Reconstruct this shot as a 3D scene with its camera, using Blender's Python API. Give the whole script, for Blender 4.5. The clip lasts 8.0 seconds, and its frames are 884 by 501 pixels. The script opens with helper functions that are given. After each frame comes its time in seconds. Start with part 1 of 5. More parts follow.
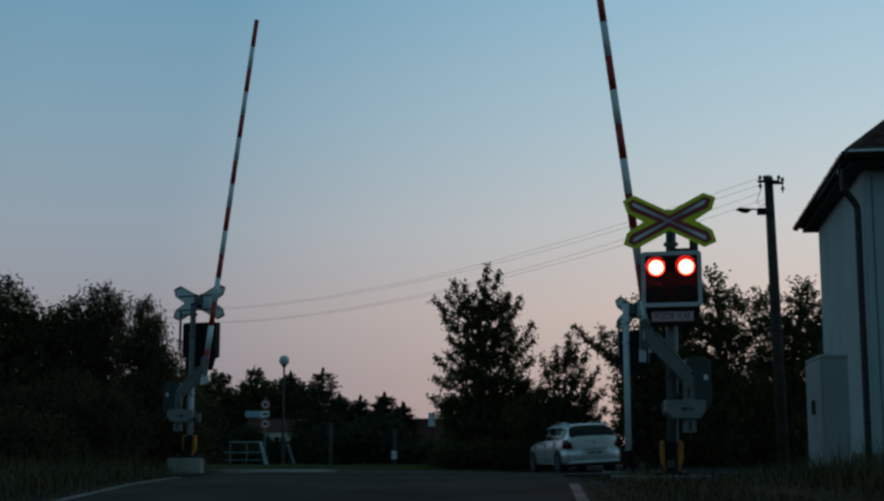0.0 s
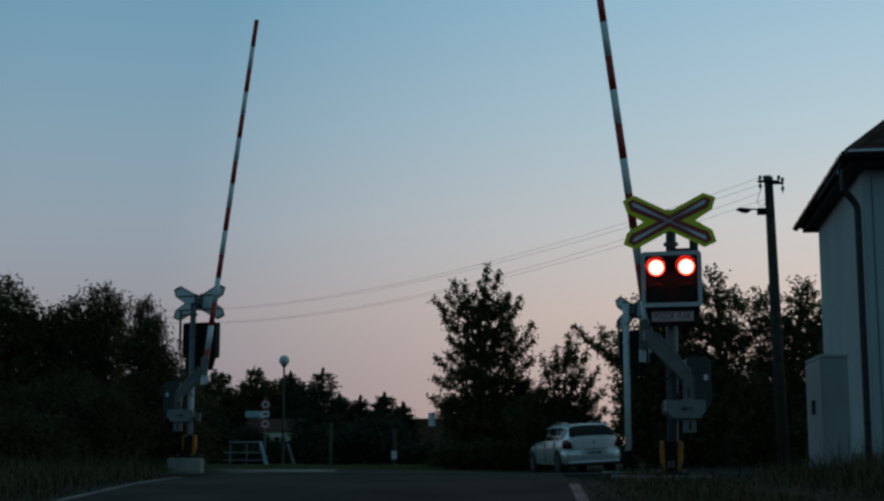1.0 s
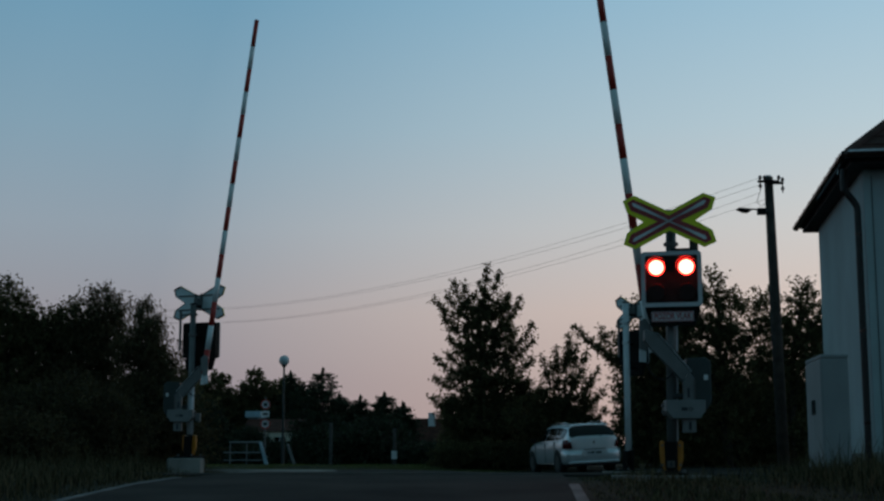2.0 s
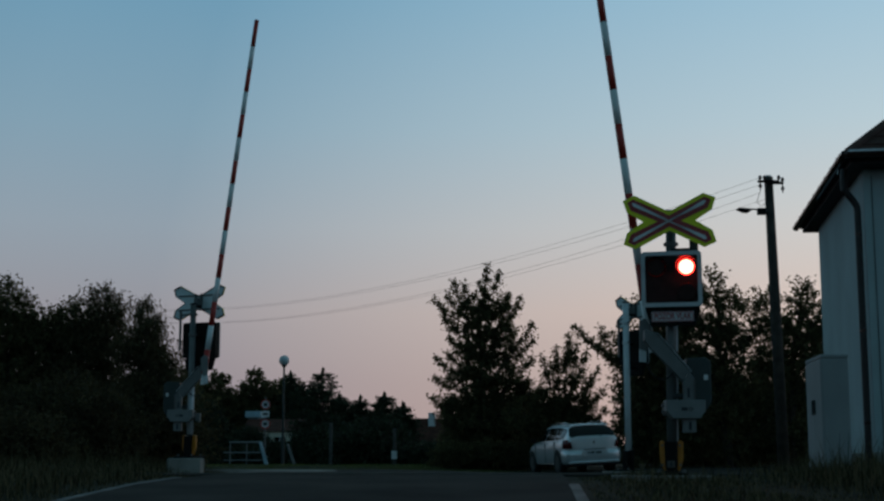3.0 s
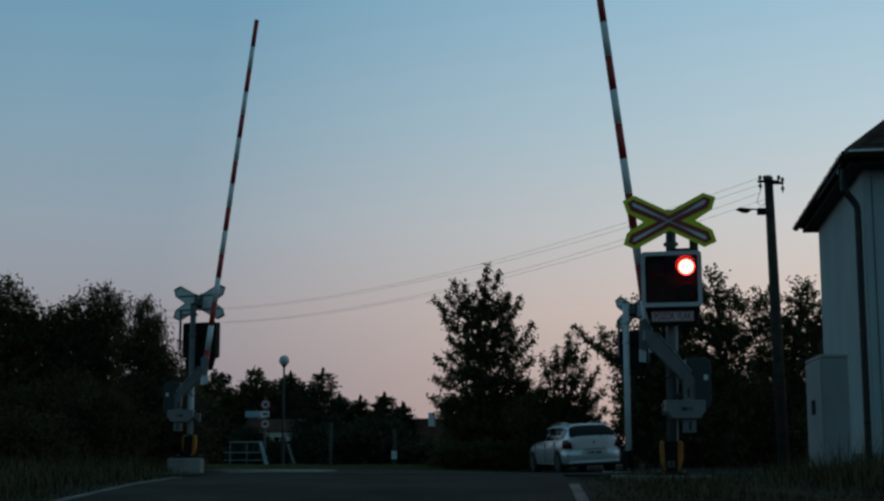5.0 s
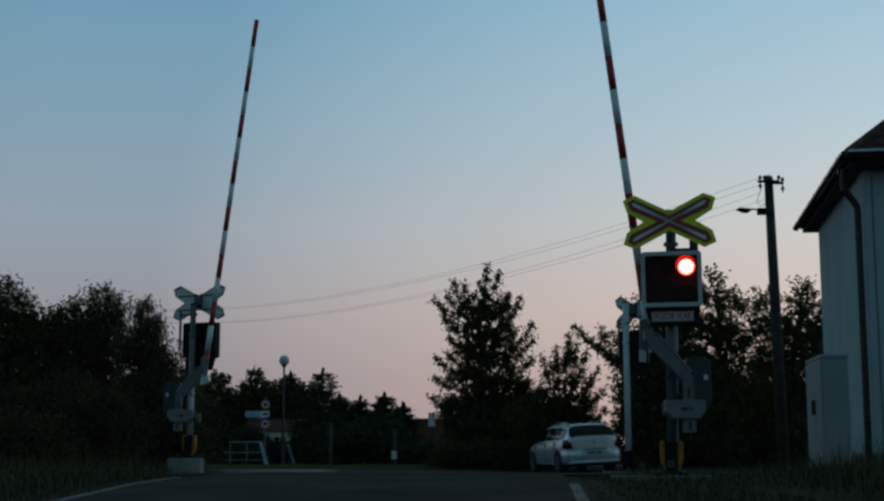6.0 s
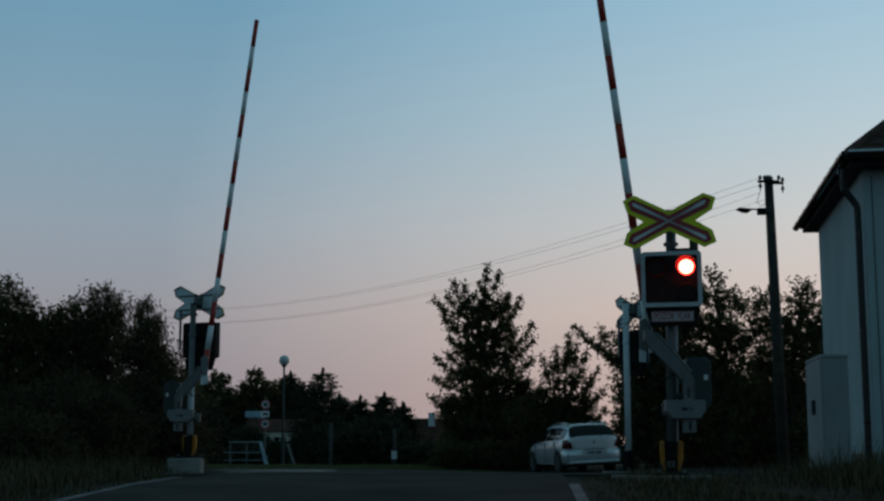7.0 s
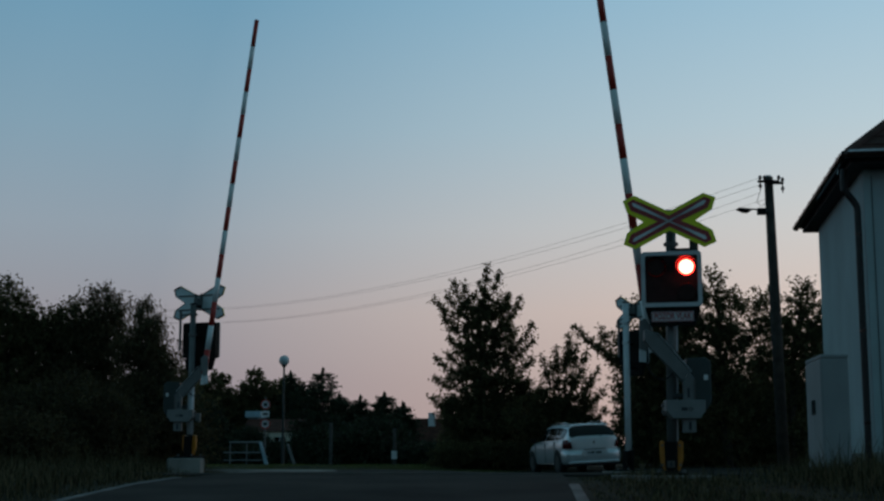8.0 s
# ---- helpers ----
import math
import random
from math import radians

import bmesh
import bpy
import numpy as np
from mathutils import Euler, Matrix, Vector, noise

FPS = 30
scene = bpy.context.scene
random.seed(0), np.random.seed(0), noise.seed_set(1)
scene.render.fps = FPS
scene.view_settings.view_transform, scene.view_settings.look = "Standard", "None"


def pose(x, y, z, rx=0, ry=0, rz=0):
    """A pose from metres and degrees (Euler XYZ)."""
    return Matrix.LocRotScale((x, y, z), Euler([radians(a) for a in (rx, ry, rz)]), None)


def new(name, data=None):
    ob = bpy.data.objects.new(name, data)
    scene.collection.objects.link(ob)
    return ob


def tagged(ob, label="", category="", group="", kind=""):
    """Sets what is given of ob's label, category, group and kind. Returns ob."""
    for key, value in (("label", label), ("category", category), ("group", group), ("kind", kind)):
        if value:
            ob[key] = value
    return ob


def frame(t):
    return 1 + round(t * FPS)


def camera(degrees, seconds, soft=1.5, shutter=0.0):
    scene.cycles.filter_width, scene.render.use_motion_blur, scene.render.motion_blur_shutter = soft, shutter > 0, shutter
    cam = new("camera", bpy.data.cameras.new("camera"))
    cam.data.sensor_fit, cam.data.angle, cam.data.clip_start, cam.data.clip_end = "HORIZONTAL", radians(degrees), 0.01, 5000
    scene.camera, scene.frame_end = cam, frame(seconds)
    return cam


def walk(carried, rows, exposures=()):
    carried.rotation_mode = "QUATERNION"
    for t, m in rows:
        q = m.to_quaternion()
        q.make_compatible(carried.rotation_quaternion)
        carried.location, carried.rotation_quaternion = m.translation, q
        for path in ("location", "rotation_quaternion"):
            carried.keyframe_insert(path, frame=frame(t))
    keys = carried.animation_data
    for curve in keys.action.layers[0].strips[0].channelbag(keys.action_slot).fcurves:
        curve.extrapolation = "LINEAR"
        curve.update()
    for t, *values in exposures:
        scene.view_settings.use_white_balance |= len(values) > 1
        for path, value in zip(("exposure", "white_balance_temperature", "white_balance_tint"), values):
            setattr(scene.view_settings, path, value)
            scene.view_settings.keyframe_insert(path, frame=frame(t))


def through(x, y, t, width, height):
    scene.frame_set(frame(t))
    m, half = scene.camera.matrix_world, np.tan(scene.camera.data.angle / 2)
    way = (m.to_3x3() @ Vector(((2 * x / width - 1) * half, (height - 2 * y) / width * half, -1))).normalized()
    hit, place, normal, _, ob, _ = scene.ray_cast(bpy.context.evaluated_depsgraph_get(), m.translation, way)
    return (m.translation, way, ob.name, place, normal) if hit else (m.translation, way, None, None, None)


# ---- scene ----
cam = camera(35.5, 8.0, soft=2.5)

# ---------------------------------------------------------------- camera
walk(cam, [(0.0, pose(0, 0, 0.12, 98.9, 0, 0)), (8.0, pose(0, 0, 0.12, 98.9, 0, 0))])


# ---------------------------------------------------------------- dusk sky
def lin(r, g, b):
    """Linear colour from an 8 bit display colour."""
    return tuple(((c / 255 + 0.055) / 1.055) ** 2.4 if c > 10 else c / 3295 for c in (r, g, b)) + (1.0,)


def ramp(nt, stops):
    n = nt.nodes.new("ShaderNodeValToRGB")
    e = n.color_ramp.elements
    while len(e) < len(stops):
        e.new(0.5)
    for el, (p, c) in zip(e, stops):
        el.position, el.color = p, c
    return n


def dusk_sky():
    """Clear sky some minutes after sunset; the afterglow lies ahead and to the right."""
    world = bpy.data.worlds.new("dusk")
    scene.world = world
    world.use_nodes = True
    nt = world.node_tree
    nt.nodes.clear()
    out, bg = nt.nodes.new("ShaderNodeOutputWorld"), nt.nodes.new("ShaderNodeBackground")
    tc, sep = nt.nodes.new("ShaderNodeTexCoord"), nt.nodes.new("ShaderNodeSeparateXYZ")
    nt.links.new(tc.outputs["Generated"], sep.inputs[0])
    far = ramp(nt, [(0.0, lin(131, 124, 135)), (0.06, lin(141, 136, 145)), (0.11, lin(150, 149, 156)), (0.17, lin(145, 159, 171)),
                    (0.24, lin(130, 160, 178)), (0.335, lin(109, 154, 180)), (0.6, lin(86, 118, 130)), (1.0, lin(72, 95, 102))])
    near = ramp(nt, [(0.0, lin(200, 167, 155)), (0.06, lin(203, 179, 169)), (0.11, lin(213, 194, 184)), (0.17, lin(205, 204, 202)),
                     (0.24, lin(184, 204, 213)), (0.335, lin(160, 196, 216)), (0.6, lin(106, 140, 154)), (1.0, lin(74, 97, 105))])
    dot = nt.nodes.new("ShaderNodeVectorMath")
    dot.operation = "DOT_PRODUCT"
    dot.inputs[1].default_value = (0.57, 0.82, 0.0)
    nt.links.new(tc.outputs["Generated"], dot.inputs[0])
    m1, m2 = nt.nodes.new("ShaderNodeMapRange"), nt.nodes.new("ShaderNodeMapRange")
    for m, a, b, c, d in ((m1, 0.68, 0.94, 0.0, 1.0), (m2, -0.9, 0.6, 0.0, 1.0)):
        for i, v in zip((1, 2, 3, 4), (a, b, c, d)):
            m.inputs[i].default_value = v
        nt.links.new(dot.outputs["Value"], m.inputs[0])
    for r in (far, near):
        nt.links.new(sep.outputs["Z"], r.inputs[0])
    mix = nt.nodes.new("ShaderNodeMix")
    mix.data_type = "RGBA"
    nt.links.new(m1.outputs[0], mix.inputs["Factor"])
    nt.links.new(far.outputs[0], mix.inputs[6])
    nt.links.new(near.outputs[0], mix.inputs[7])
    away = ramp(nt, [(0.0, (0.42, 0.57, 0.58, 1)), (0.5, (0.46, 0.62, 0.65, 1)), (0.8, (0.64, 0.76, 0.79, 1)), (1.0, (1, 1, 1, 1))])
    nt.links.new(m2.outputs[0], away.inputs[0])
    mul = nt.nodes.new("ShaderNodeMix")
    mul.data_type, mul.blend_type = "RGBA", "MULTIPLY"
    mul.inputs["Factor"].default_value = 1.0
    nt.links.new(mix.outputs[2], mul.inputs[6])
    nt.links.new(away.outputs[0], mul.inputs[7])
    nt.links.new(mul.outputs[2], bg.inputs["Color"])
    nt.links.new(bg.outputs[0], out.inputs[0])


dusk_sky()
scene.view_settings.exposure = 0.0


# ---------------------------------------------------------------- materials
def material(name, col, rough=0.6, metal=0.0, var=0.2, scale=2.0, fine=30.0, bump=0.15, tint=None, island=False, gloss=0.5):
    """Painted, mineral or plant surface: colour varied at two scales, fine relief."""
    mt = bpy.data.materials.new(name)
    mt.use_nodes = True
    nt = mt.node_tree
    b = nt.nodes["Principled BSDF"]
    b.inputs["Roughness"].default_value, b.inputs["Metallic"].default_value = rough, metal
    b.inputs["Specular IOR Level"].default_value = gloss
    tc = nt.nodes.new("ShaderNodeTexCoord")
    n1, n2 = nt.nodes.new("ShaderNodeTexNoise"), nt.nodes.new("ShaderNodeTexNoise")
    for n, s, d in ((n1, scale, 4), (n2, fine, 3)):
        n.inputs["Scale"].default_value, n.inputs["Detail"].default_value = s, d
        nt.links.new(tc.outputs["Object"], n.inputs["Vector"])
    lo = tuple(c * (1 - var) for c in col) + (1,)
    hi = tuple(min(0.95, c * (1 + var)) for c in (tint or col)) + (1,)
    r = ramp(nt, [(0.3, lo), (0.7, hi)])
    add = nt.nodes.new("ShaderNodeMath")
    add.operation = "MULTIPLY_ADD"
    nt.links.new(n2.outputs["Fac"], add.inputs[0])
    add.inputs[1].default_value = 0.35
    sub = nt.nodes.new("ShaderNodeMath")
    sub.operation = "SUBTRACT"
    sub.inputs[1].default_value = 0.175
    if island:
        g = nt.nodes.new("ShaderNodeNewGeometry")
        nt.links.new(g.outputs["Random Per Island"], add.inputs[2])
    else:
        nt.links.new(n1.outputs["Fac"], add.inputs[2])
    nt.links.new(add.outputs[0], sub.inputs[0])
    nt.links.new(sub.outputs[0], r.inputs[0])
    nt.links.new(r.outputs[0], b.inputs["Base Color"])
    if bump:
        bp = nt.nodes.new("ShaderNodeBump")
        bp.inputs["Strength"].default_value, bp.inputs["Distance"].default_value = bump, 0.01
        nt.links.new(n2.outputs["Fac"], bp.inputs["Height"])
        nt.links.new(bp.outputs[0], b.inputs["Normal"])
    return mt


def foliage(name, col, tint, through, rough=0.7):
    """Leaves: colour varied leaf by leaf and branch by branch, some light passing through the blade."""
    mt = bpy.data.materials.new(name)
    mt.use_nodes = True
    nt = mt.node_tree
    b = nt.nodes["Principled BSDF"]
    b.inputs["Roughness"].default_value, b.inputs["Specular IOR Level"].default_value = rough, 0.25
    geo, tc, no = nt.nodes.new("ShaderNodeNewGeometry"), nt.nodes.new("ShaderNodeTexCoord"), nt.nodes.new("ShaderNodeTexNoise")
    no.inputs["Scale"].default_value = 1.1
    nt.links.new(tc.outputs["Object"], no.inputs["Vector"])
    add = nt.nodes.new("ShaderNodeMath")
    add.operation = "MULTIPLY_ADD"
    nt.links.new(geo.outputs["Random Per Island"], add.inputs[0])
    add.inputs[1].default_value = 0.6
    nt.links.new(no.outputs["Fac"], add.inputs[2])
    r = ramp(nt, [(0.4, tuple(c * 0.6 for c in col) + (1,)), (0.75, (*col, 1)), (1.0, (*tint, 1))])
    nt.links.new(add.outputs[0], r.inputs[0])
    tl, mx = nt.nodes.new("ShaderNodeBsdfTranslucent"), nt.nodes.new("ShaderNodeMixShader")
    mx.inputs[0].default_value = through
    nt.links.new(r.outputs[0], b.inputs["Base Color"])
    nt.links.new(r.outputs[0], tl.inputs["Color"])
    nt.links.new(b.outputs[0], mx.inputs[1])
    nt.links.new(tl.outputs[0], mx.inputs[2])
    nt.links.new(mx.outputs[0], nt.nodes["Material Output"].inputs["Surface"])
    return mt


def lamp_glow(name, col, strength):
    mt = bpy.data.materials.new(name)
    mt.use_nodes = True
    b = mt.node_tree.nodes["Principled BSDF"]
    b.inputs["Base Color"].default_value = (0.3, 0.02, 0.02, 1)
    b.inputs["Emission Color"].default_value = (*col, 1)
    b.inputs["Emission Strength"].default_value = strength
    return mt


def glass(name, col, rough=0.05):
    mt = bpy.data.materials.new(name)
    mt.use_nodes = True
    b = mt.node_tree.nodes["Principled BSDF"]
    b.inputs["Base Color"].default_value = (*col, 1)
    b.inputs["Roughness"].default_value = rough
    b.inputs["IOR"].default_value = 1.5
    return mt


M = {
    "galv": material("galvanised_steel", (0.145, 0.15, 0.15), 0.45, 0.3, 0.2, 4, 60, 0.05),
    "alu": material("sign_back_aluminium", (0.70, 0.79, 0.81), 0.4, 0.15, 0.12, 3, 40, 0.03),
    "greypaint": material("grey_paint", (0.20, 0.205, 0.205), 0.5, 0.0, 0.15, 3, 50, 0.05),
    "enclosure": material("dark_green_grey_paint", (0.035, 0.046, 0.046), 0.55, 0.0, 0.2, 3, 40, 0.05),
    "black": material("black_paint", (0.008, 0.008, 0.008), 0.6, 0.0, 0.3, 4, 50, 0.05, gloss=0.15),
    "red": material("red_reflective_paint", (0.52, 0.04, 0.03), 0.45, 0.0, 0.2, 3, 40, 0.05),
    "white": material("white_reflective_paint", (0.86, 0.88, 0.88), 0.45, 0.0, 0.06, 3, 40, 0.05),
    "visor": material("dull_black_paint", (0.045, 0.04, 0.04), 0.5, 0.0, 0.2, 5, 60, 0.05),
    "lime": material("lime_reflective_film", (0.94, 0.90, 0.012), 0.4, 0.0, 0.03, 3, 60, 0.02),
    "signred": material("sign_red_film", (0.42, 0.035, 0.04), 0.4, 0.0, 0.12, 3, 60, 0.02),
    "signwhite": material("sign_white_film", (0.82, 0.82, 0.82), 0.4, 0.0, 0.08, 3, 60, 0.02),
    "yellow": material("yellow_paint", (0.56, 0.185, 0.010), 0.5, 0.0, 0.2, 5, 60, 0.1),
    "rubber": material("black_rubber", (0.02, 0.02, 0.02), 0.8, 0.0, 0.3, 6, 80, 0.2),
    "concrete": material("weathered_concrete", (0.27, 0.25, 0.225), 0.85, 0.0, 0.3, 2.5, 40, 0.4),
    "asphalt": material("asphalt", (0.046, 0.041, 0.037), 0.95, 0.0, 0.4, 0.7, 90, 0.6, gloss=0.1),
    "worn": material("worn_grey_asphalt", (0.042, 0.038, 0.034), 0.95, 0.0, 0.4, 0.6, 90, 0.5, gloss=0.1),
    "paving": material("pale_paving", (0.185, 0.165, 0.145), 0.9, 0.0, 0.4, 0.9, 50, 0.4),
    "roadpaint": material("worn_white_road_paint", (0.11, 0.11, 0.105), 0.8, 0.0, 0.6, 3, 30, 0.3),
    "soil": material("grassy_soil", (0.028, 0.03, 0.016), 0.95, 0.0, 0.45, 0.8, 25, 0.6, (0.04, 0.036, 0.025), gloss=0.1),
    "rail": material("worn_rail_steel", (0.10, 0.085, 0.075), 0.75, 0.3, 0.3, 3, 60, 0.1),
    "grass": material("dry_grass", (0.055, 0.046, 0.018), 0.8, 0.0, 0.4, 0.7, 9, 0.0, (0.115, 0.088, 0.045), island=True, gloss=0.2),
    "verge": material("green_verge", (0.10, 0.13, 0.03), 0.8, 0.0, 0.3, 0.7, 9, 0.0, (0.17, 0.165, 0.05), island=True, gloss=0.2),
    "leaf": foliage("broad_leaves", (0.115, 0.104, 0.047), (0.18, 0.155, 0.072), 0.55),
    "willow": foliage("narrow_leaves", (0.088, 0.070, 0.034), (0.135, 0.104, 0.051), 0.40),
    "needle": material("conifer_needles", (0.027, 0.032, 0.017), 0.7, 0.0, 0.35, 1, 9, 0.0, (0.035, 0.05, 0.022), island=True, gloss=0.3),
    "bark": material("bark", (0.085, 0.065, 0.05), 0.9, 0.0, 0.4, 6, 40, 0.8),
    "polewood": material("tarred_wood", (0.055, 0.045, 0.038), 0.85, 0.0, 0.35, 5, 50, 0.5),
    "plaster": material("pale_plaster", (0.44, 0.53, 0.54), 0.9, 0.0, 0.10, 0.8, 60, 0.25),
    "rooftile": material("brown_roof_tiles", (0.095, 0.042, 0.032), 0.75, 0.0, 0.35, 2, 30, 0.5),
    "farroof": material("red_brown_roof", (0.085, 0.036, 0.027), 0.9, 0.0, 0.3, 1.5, 20, 0.5, gloss=0.1),
    "farwall": material("cream_plaster", (0.80, 0.72, 0.58), 0.9, 0.0, 0.12, 1, 30, 0.2),
    "gutter": material("brown_sheet_metal", (0.050, 0.028, 0.024), 0.10, 0.2, 0.2, 3, 30, 0.03),
    "pipe": material("dark_brown_pipe", (0.018, 0.012, 0.011), 0.5, 0.0, 0.2, 3, 30, 0.03),
    "framewhite": material("weathered_white_film", (0.56, 0.58, 0.60), 0.45, 0.0, 0.12, 3, 60, 0.02),
    "soffit": material("dark_stained_boards", (0.016, 0.011, 0.010), 0.75, 0.0, 0.3, 4, 50, 0.2),
    "tin": material("pale_tin_flashing", (0.5, 0.53, 0.55), 0.35, 0.8, 0.1, 3, 30, 0.03),
    "cabinet": material("grey_cabinet_plastic", (0.31, 0.325, 0.33), 0.6, 0.0, 0.1, 1.5, 60, 0.08),
    "carpaint": material("silver_car_paint", (0.80, 0.82, 0.84), 0.27, 0.55, 0.05, 2, 60, 0.0),
    "carglass": glass("dark_car_glass", (0.004, 0.005, 0.006)),
    "taillamp": material("red_lamp_plastic", (0.10, 0.010, 0.010), 0.2, 0.0, 0.1, 5, 50, 0.0),
    "chrome": material("chrome", (0.7, 0.72, 0.74), 0.15, 1.0, 0.05, 3, 30, 0.0),
    "plate": material("plate_white", (0.34, 0.38, 0.40), 0.5, 0.0, 0.05, 3, 30, 0.0),
    "ink": material("dark_ink", (0.03, 0.03, 0.035), 0.6, 0.0, 0.1, 3, 30, 0.0),
    "greypost": material("dark_weathered_concrete", (0.10, 0.092, 0.085), 0.9, 0.0, 0.3, 3, 40, 0.4),
    "palepost": material("pale_grey_paint", (0.68, 0.72, 0.74), 0.45, 0.0, 0.12, 3, 40, 0.04),
    "globe": material("opal_globe", (0.66, 0.72, 0.75), 0.25, 0.0, 0.08, 5, 30, 0.0),
    "porcelain": material("brown_porcelain", (0.06, 0.035, 0.025), 0.25, 0.0, 0.2, 9, 50, 0.0),
    "wire": material("dark_wire", (0.10, 0.10, 0.10), 0.5, 0.6, 0.1, 3, 30, 0.0),
    "bluepaint": material("pale_blue_paint", (0.34, 0.50, 0.58), 0.5, 0.0, 0.15, 3, 30, 0.05),
    "glow": lamp_glow("red_signal_light", (1.0, 0.024, 0.016), 70.0),
    "farglow": lamp_glow("red_signal_light_far", (1.0, 0.05, 0.035), 7.0),
    "glarefringe": lamp_glow("red_glare_fringe", (1.0, 0.03, 0.02), 5.0),
    "lens": material("dull_black_panel", (0.040, 0.020, 0.019), 0.65, 0.0, 0.2, 12, 90, 0.1, gloss=0.12),
}


# ---------------------------------------------------------------- mesh tools
def obj(name, bm, mat, parent=None, label="", m=None, smooth=False):
    me = bpy.data.meshes.new(name)
    bmesh.ops.recalc_face_normals(bm, faces=bm.faces[:])
    if smooth:
        for f in bm.faces:
            f.smooth = True
    bm.to_mesh(me)
    bm.free()
    me.materials.append(M[mat])
    ob = new(name, me)
    if parent:
        ob.parent = parent
    if m:
        ob.matrix_basis = m
    if label:
        ob["label"] = label
    return ob


def part(name, bm, mat, parent, label="", m=None, smooth=False):
    return obj(name, bm, mat, parent, label, m, smooth)


def thing(name, m, label, category, group=""):
    e = new(name)
    e.matrix_basis = m
    return tagged(e, label, category, group)


def box(x0, x1, y0, y1, z0, z1, bevel=0.0, bm=None, seg=2):
    own = bmesh.new()
    v = [own.verts.new((x, y, z)) for x in (x0, x1) for y in (y0, y1) for z in (z0, z1)]
    for f in ((0, 1, 3, 2), (4, 6, 7, 5), (0, 4, 5, 1), (2, 3, 7, 6), (0, 2, 6, 4), (1, 5, 7, 3)):
        own.faces.new([v[i] for i in f])
    if bevel:
        bmesh.ops.bevel(own, geom=own.edges[:], offset=bevel, segments=seg, affect="EDGES", profile=0.5)
    return join(bm, own)


def join(bm, own):
    if bm is None:
        return own
    me = bpy.data.meshes.new("tmp")
    own.to_mesh(me)
    own.free()
    bm.from_mesh(me)
    bpy.data.meshes.remove(me)
    return bm


def tube(points, radii, seg=12, bm=None, caps=True):
    """A round bar along points, with one radius for each."""
    own = bm or bmesh.new()
    pts = [Vector(p) for p in points]
    if not hasattr(radii, "__len__"):
        radii = [radii] * len(pts)
    rings = []
    for i, p in enumerate(pts):
        d = (pts[min(i + 1, len(pts) - 1)] - pts[max(i - 1, 0)]).normalized()
        ref = Vector((1, 0, 0)) if abs(d.x) < 0.8 else Vector((0, 1, 0))
        a = d.cross(ref).normalized()
        b = d.cross(a)
        rings.append([own.verts.new(p + (a * math.cos(2 * math.pi * k / seg) + b * math.sin(2 * math.pi * k / seg)) * radii[i]) for k in range(seg)])
    for r0, r1 in zip(rings, rings[1:]):
        for k in range(seg):
            own.faces.new((r0[k], r0[(k + 1) % seg], r1[(k + 1) % seg], r1[k]))
    if caps:
        own.faces.new(rings[0][::-1])
        own.faces.new(rings[-1])
    return own


def slab(poly, y0, y1, bevel=0.0, bm=None):
    """A plate: an outline in x and z, from y0 to y1."""
    own = bmesh.new()
    a = [own.verts.new((x, y0, z)) for x, z in poly]
    b = [own.verts.new((x, y1, z)) for x, z in poly]
    n = len(poly)
    own.faces.new(a)
    own.faces.new(b[::-1])
    for i in range(n):
        own.faces.new((a[i], b[i], b[(i + 1) % n], a[(i + 1) % n]))
    if bevel:
        bmesh.ops.bevel(own, geom=own.edges[:], offset=bevel, segments=2, affect="EDGES", profile=0.5)
    return join(bm, own)


def round_rect(x0, x1, z0, z1, r, n=5):
    pts = []
    for cx, cz, a0 in ((x1 - r, z1 - r, 0), (x0 + r, z1 - r, 90), (x0 + r, z0 + r, 180), (x1 - r, z0 + r, 270)):
        for k in range(n + 1):
            a = radians(a0 + 90 * k / n)
            pts.append((cx + r * math.cos(a), cz + r * math.sin(a)))
    return pts


def ring_plate(outer, inner, y0, y1):
    """A flat frame between two outlines with as many points each."""
    bm = bmesh.new()
    n = len(outer)
    v = [[bm.verts.new((x, y, z)) for x, z in o] for o in (outer, inner) for y in (y0, y1)]
    for i in range(n):
        j = (i + 1) % n
        bm.faces.new((v[0][i], v[0][j], v[2][j], v[2][i]))
        bm.faces.new((v[1][i], v[1][j], v[3][j], v[3][i]))
        bm.faces.new((v[0][i], v[0][j], v[1][j], v[1][i]))
        bm.faces.new((v[2][i], v[2][j], v[3][j], v[3][i]))
    return bm


def fast_mesh(name, verts, faces, mat, parent=None, label=""):
    me = bpy.data.meshes.new(name)
    me.from_pydata(verts.tolist(), [], faces.tolist())
    me.materials.append(M[mat])
    ob = new(name, me)
    if parent:
        ob.parent = parent
    if label:
        ob["label"] = label
    return ob


# ---------------------------------------------------------------- ground and road
def level(y, x=0.0):
    """Height of the ground: it climbs to the crossing and lies nearly flat behind it, a little lower on the side of the parked car."""
    z = float(np.interp(y, [-40, 0, 6, 11.5, 13.5, 15.2, 17, 24, 30, 40, 42, 46, 60, 90], [-1.0, -0.85, -0.52, -0.15, -0.05, 0.0, 0.02, 0.01, 0.03, 0.06, 0.08, 0.19, 0.24, 0.25]))
    low = float(np.interp(x, [-1.0, 2.5], [0.0, 1.0])) * float(np.interp(y, [25, 36, 46, 52], [0, 1, 1, 0]))
    bank = float(np.clip((x - 3.85) * 0.055, -0.09, 0.12)) * float(np.interp(y, [36, 38.5, 45, 48], [0, 1, 1, 0]))
    return z - 0.11 * low + bank


def road_x(y):
    return -0.86 + 0.06 * (y - 13)


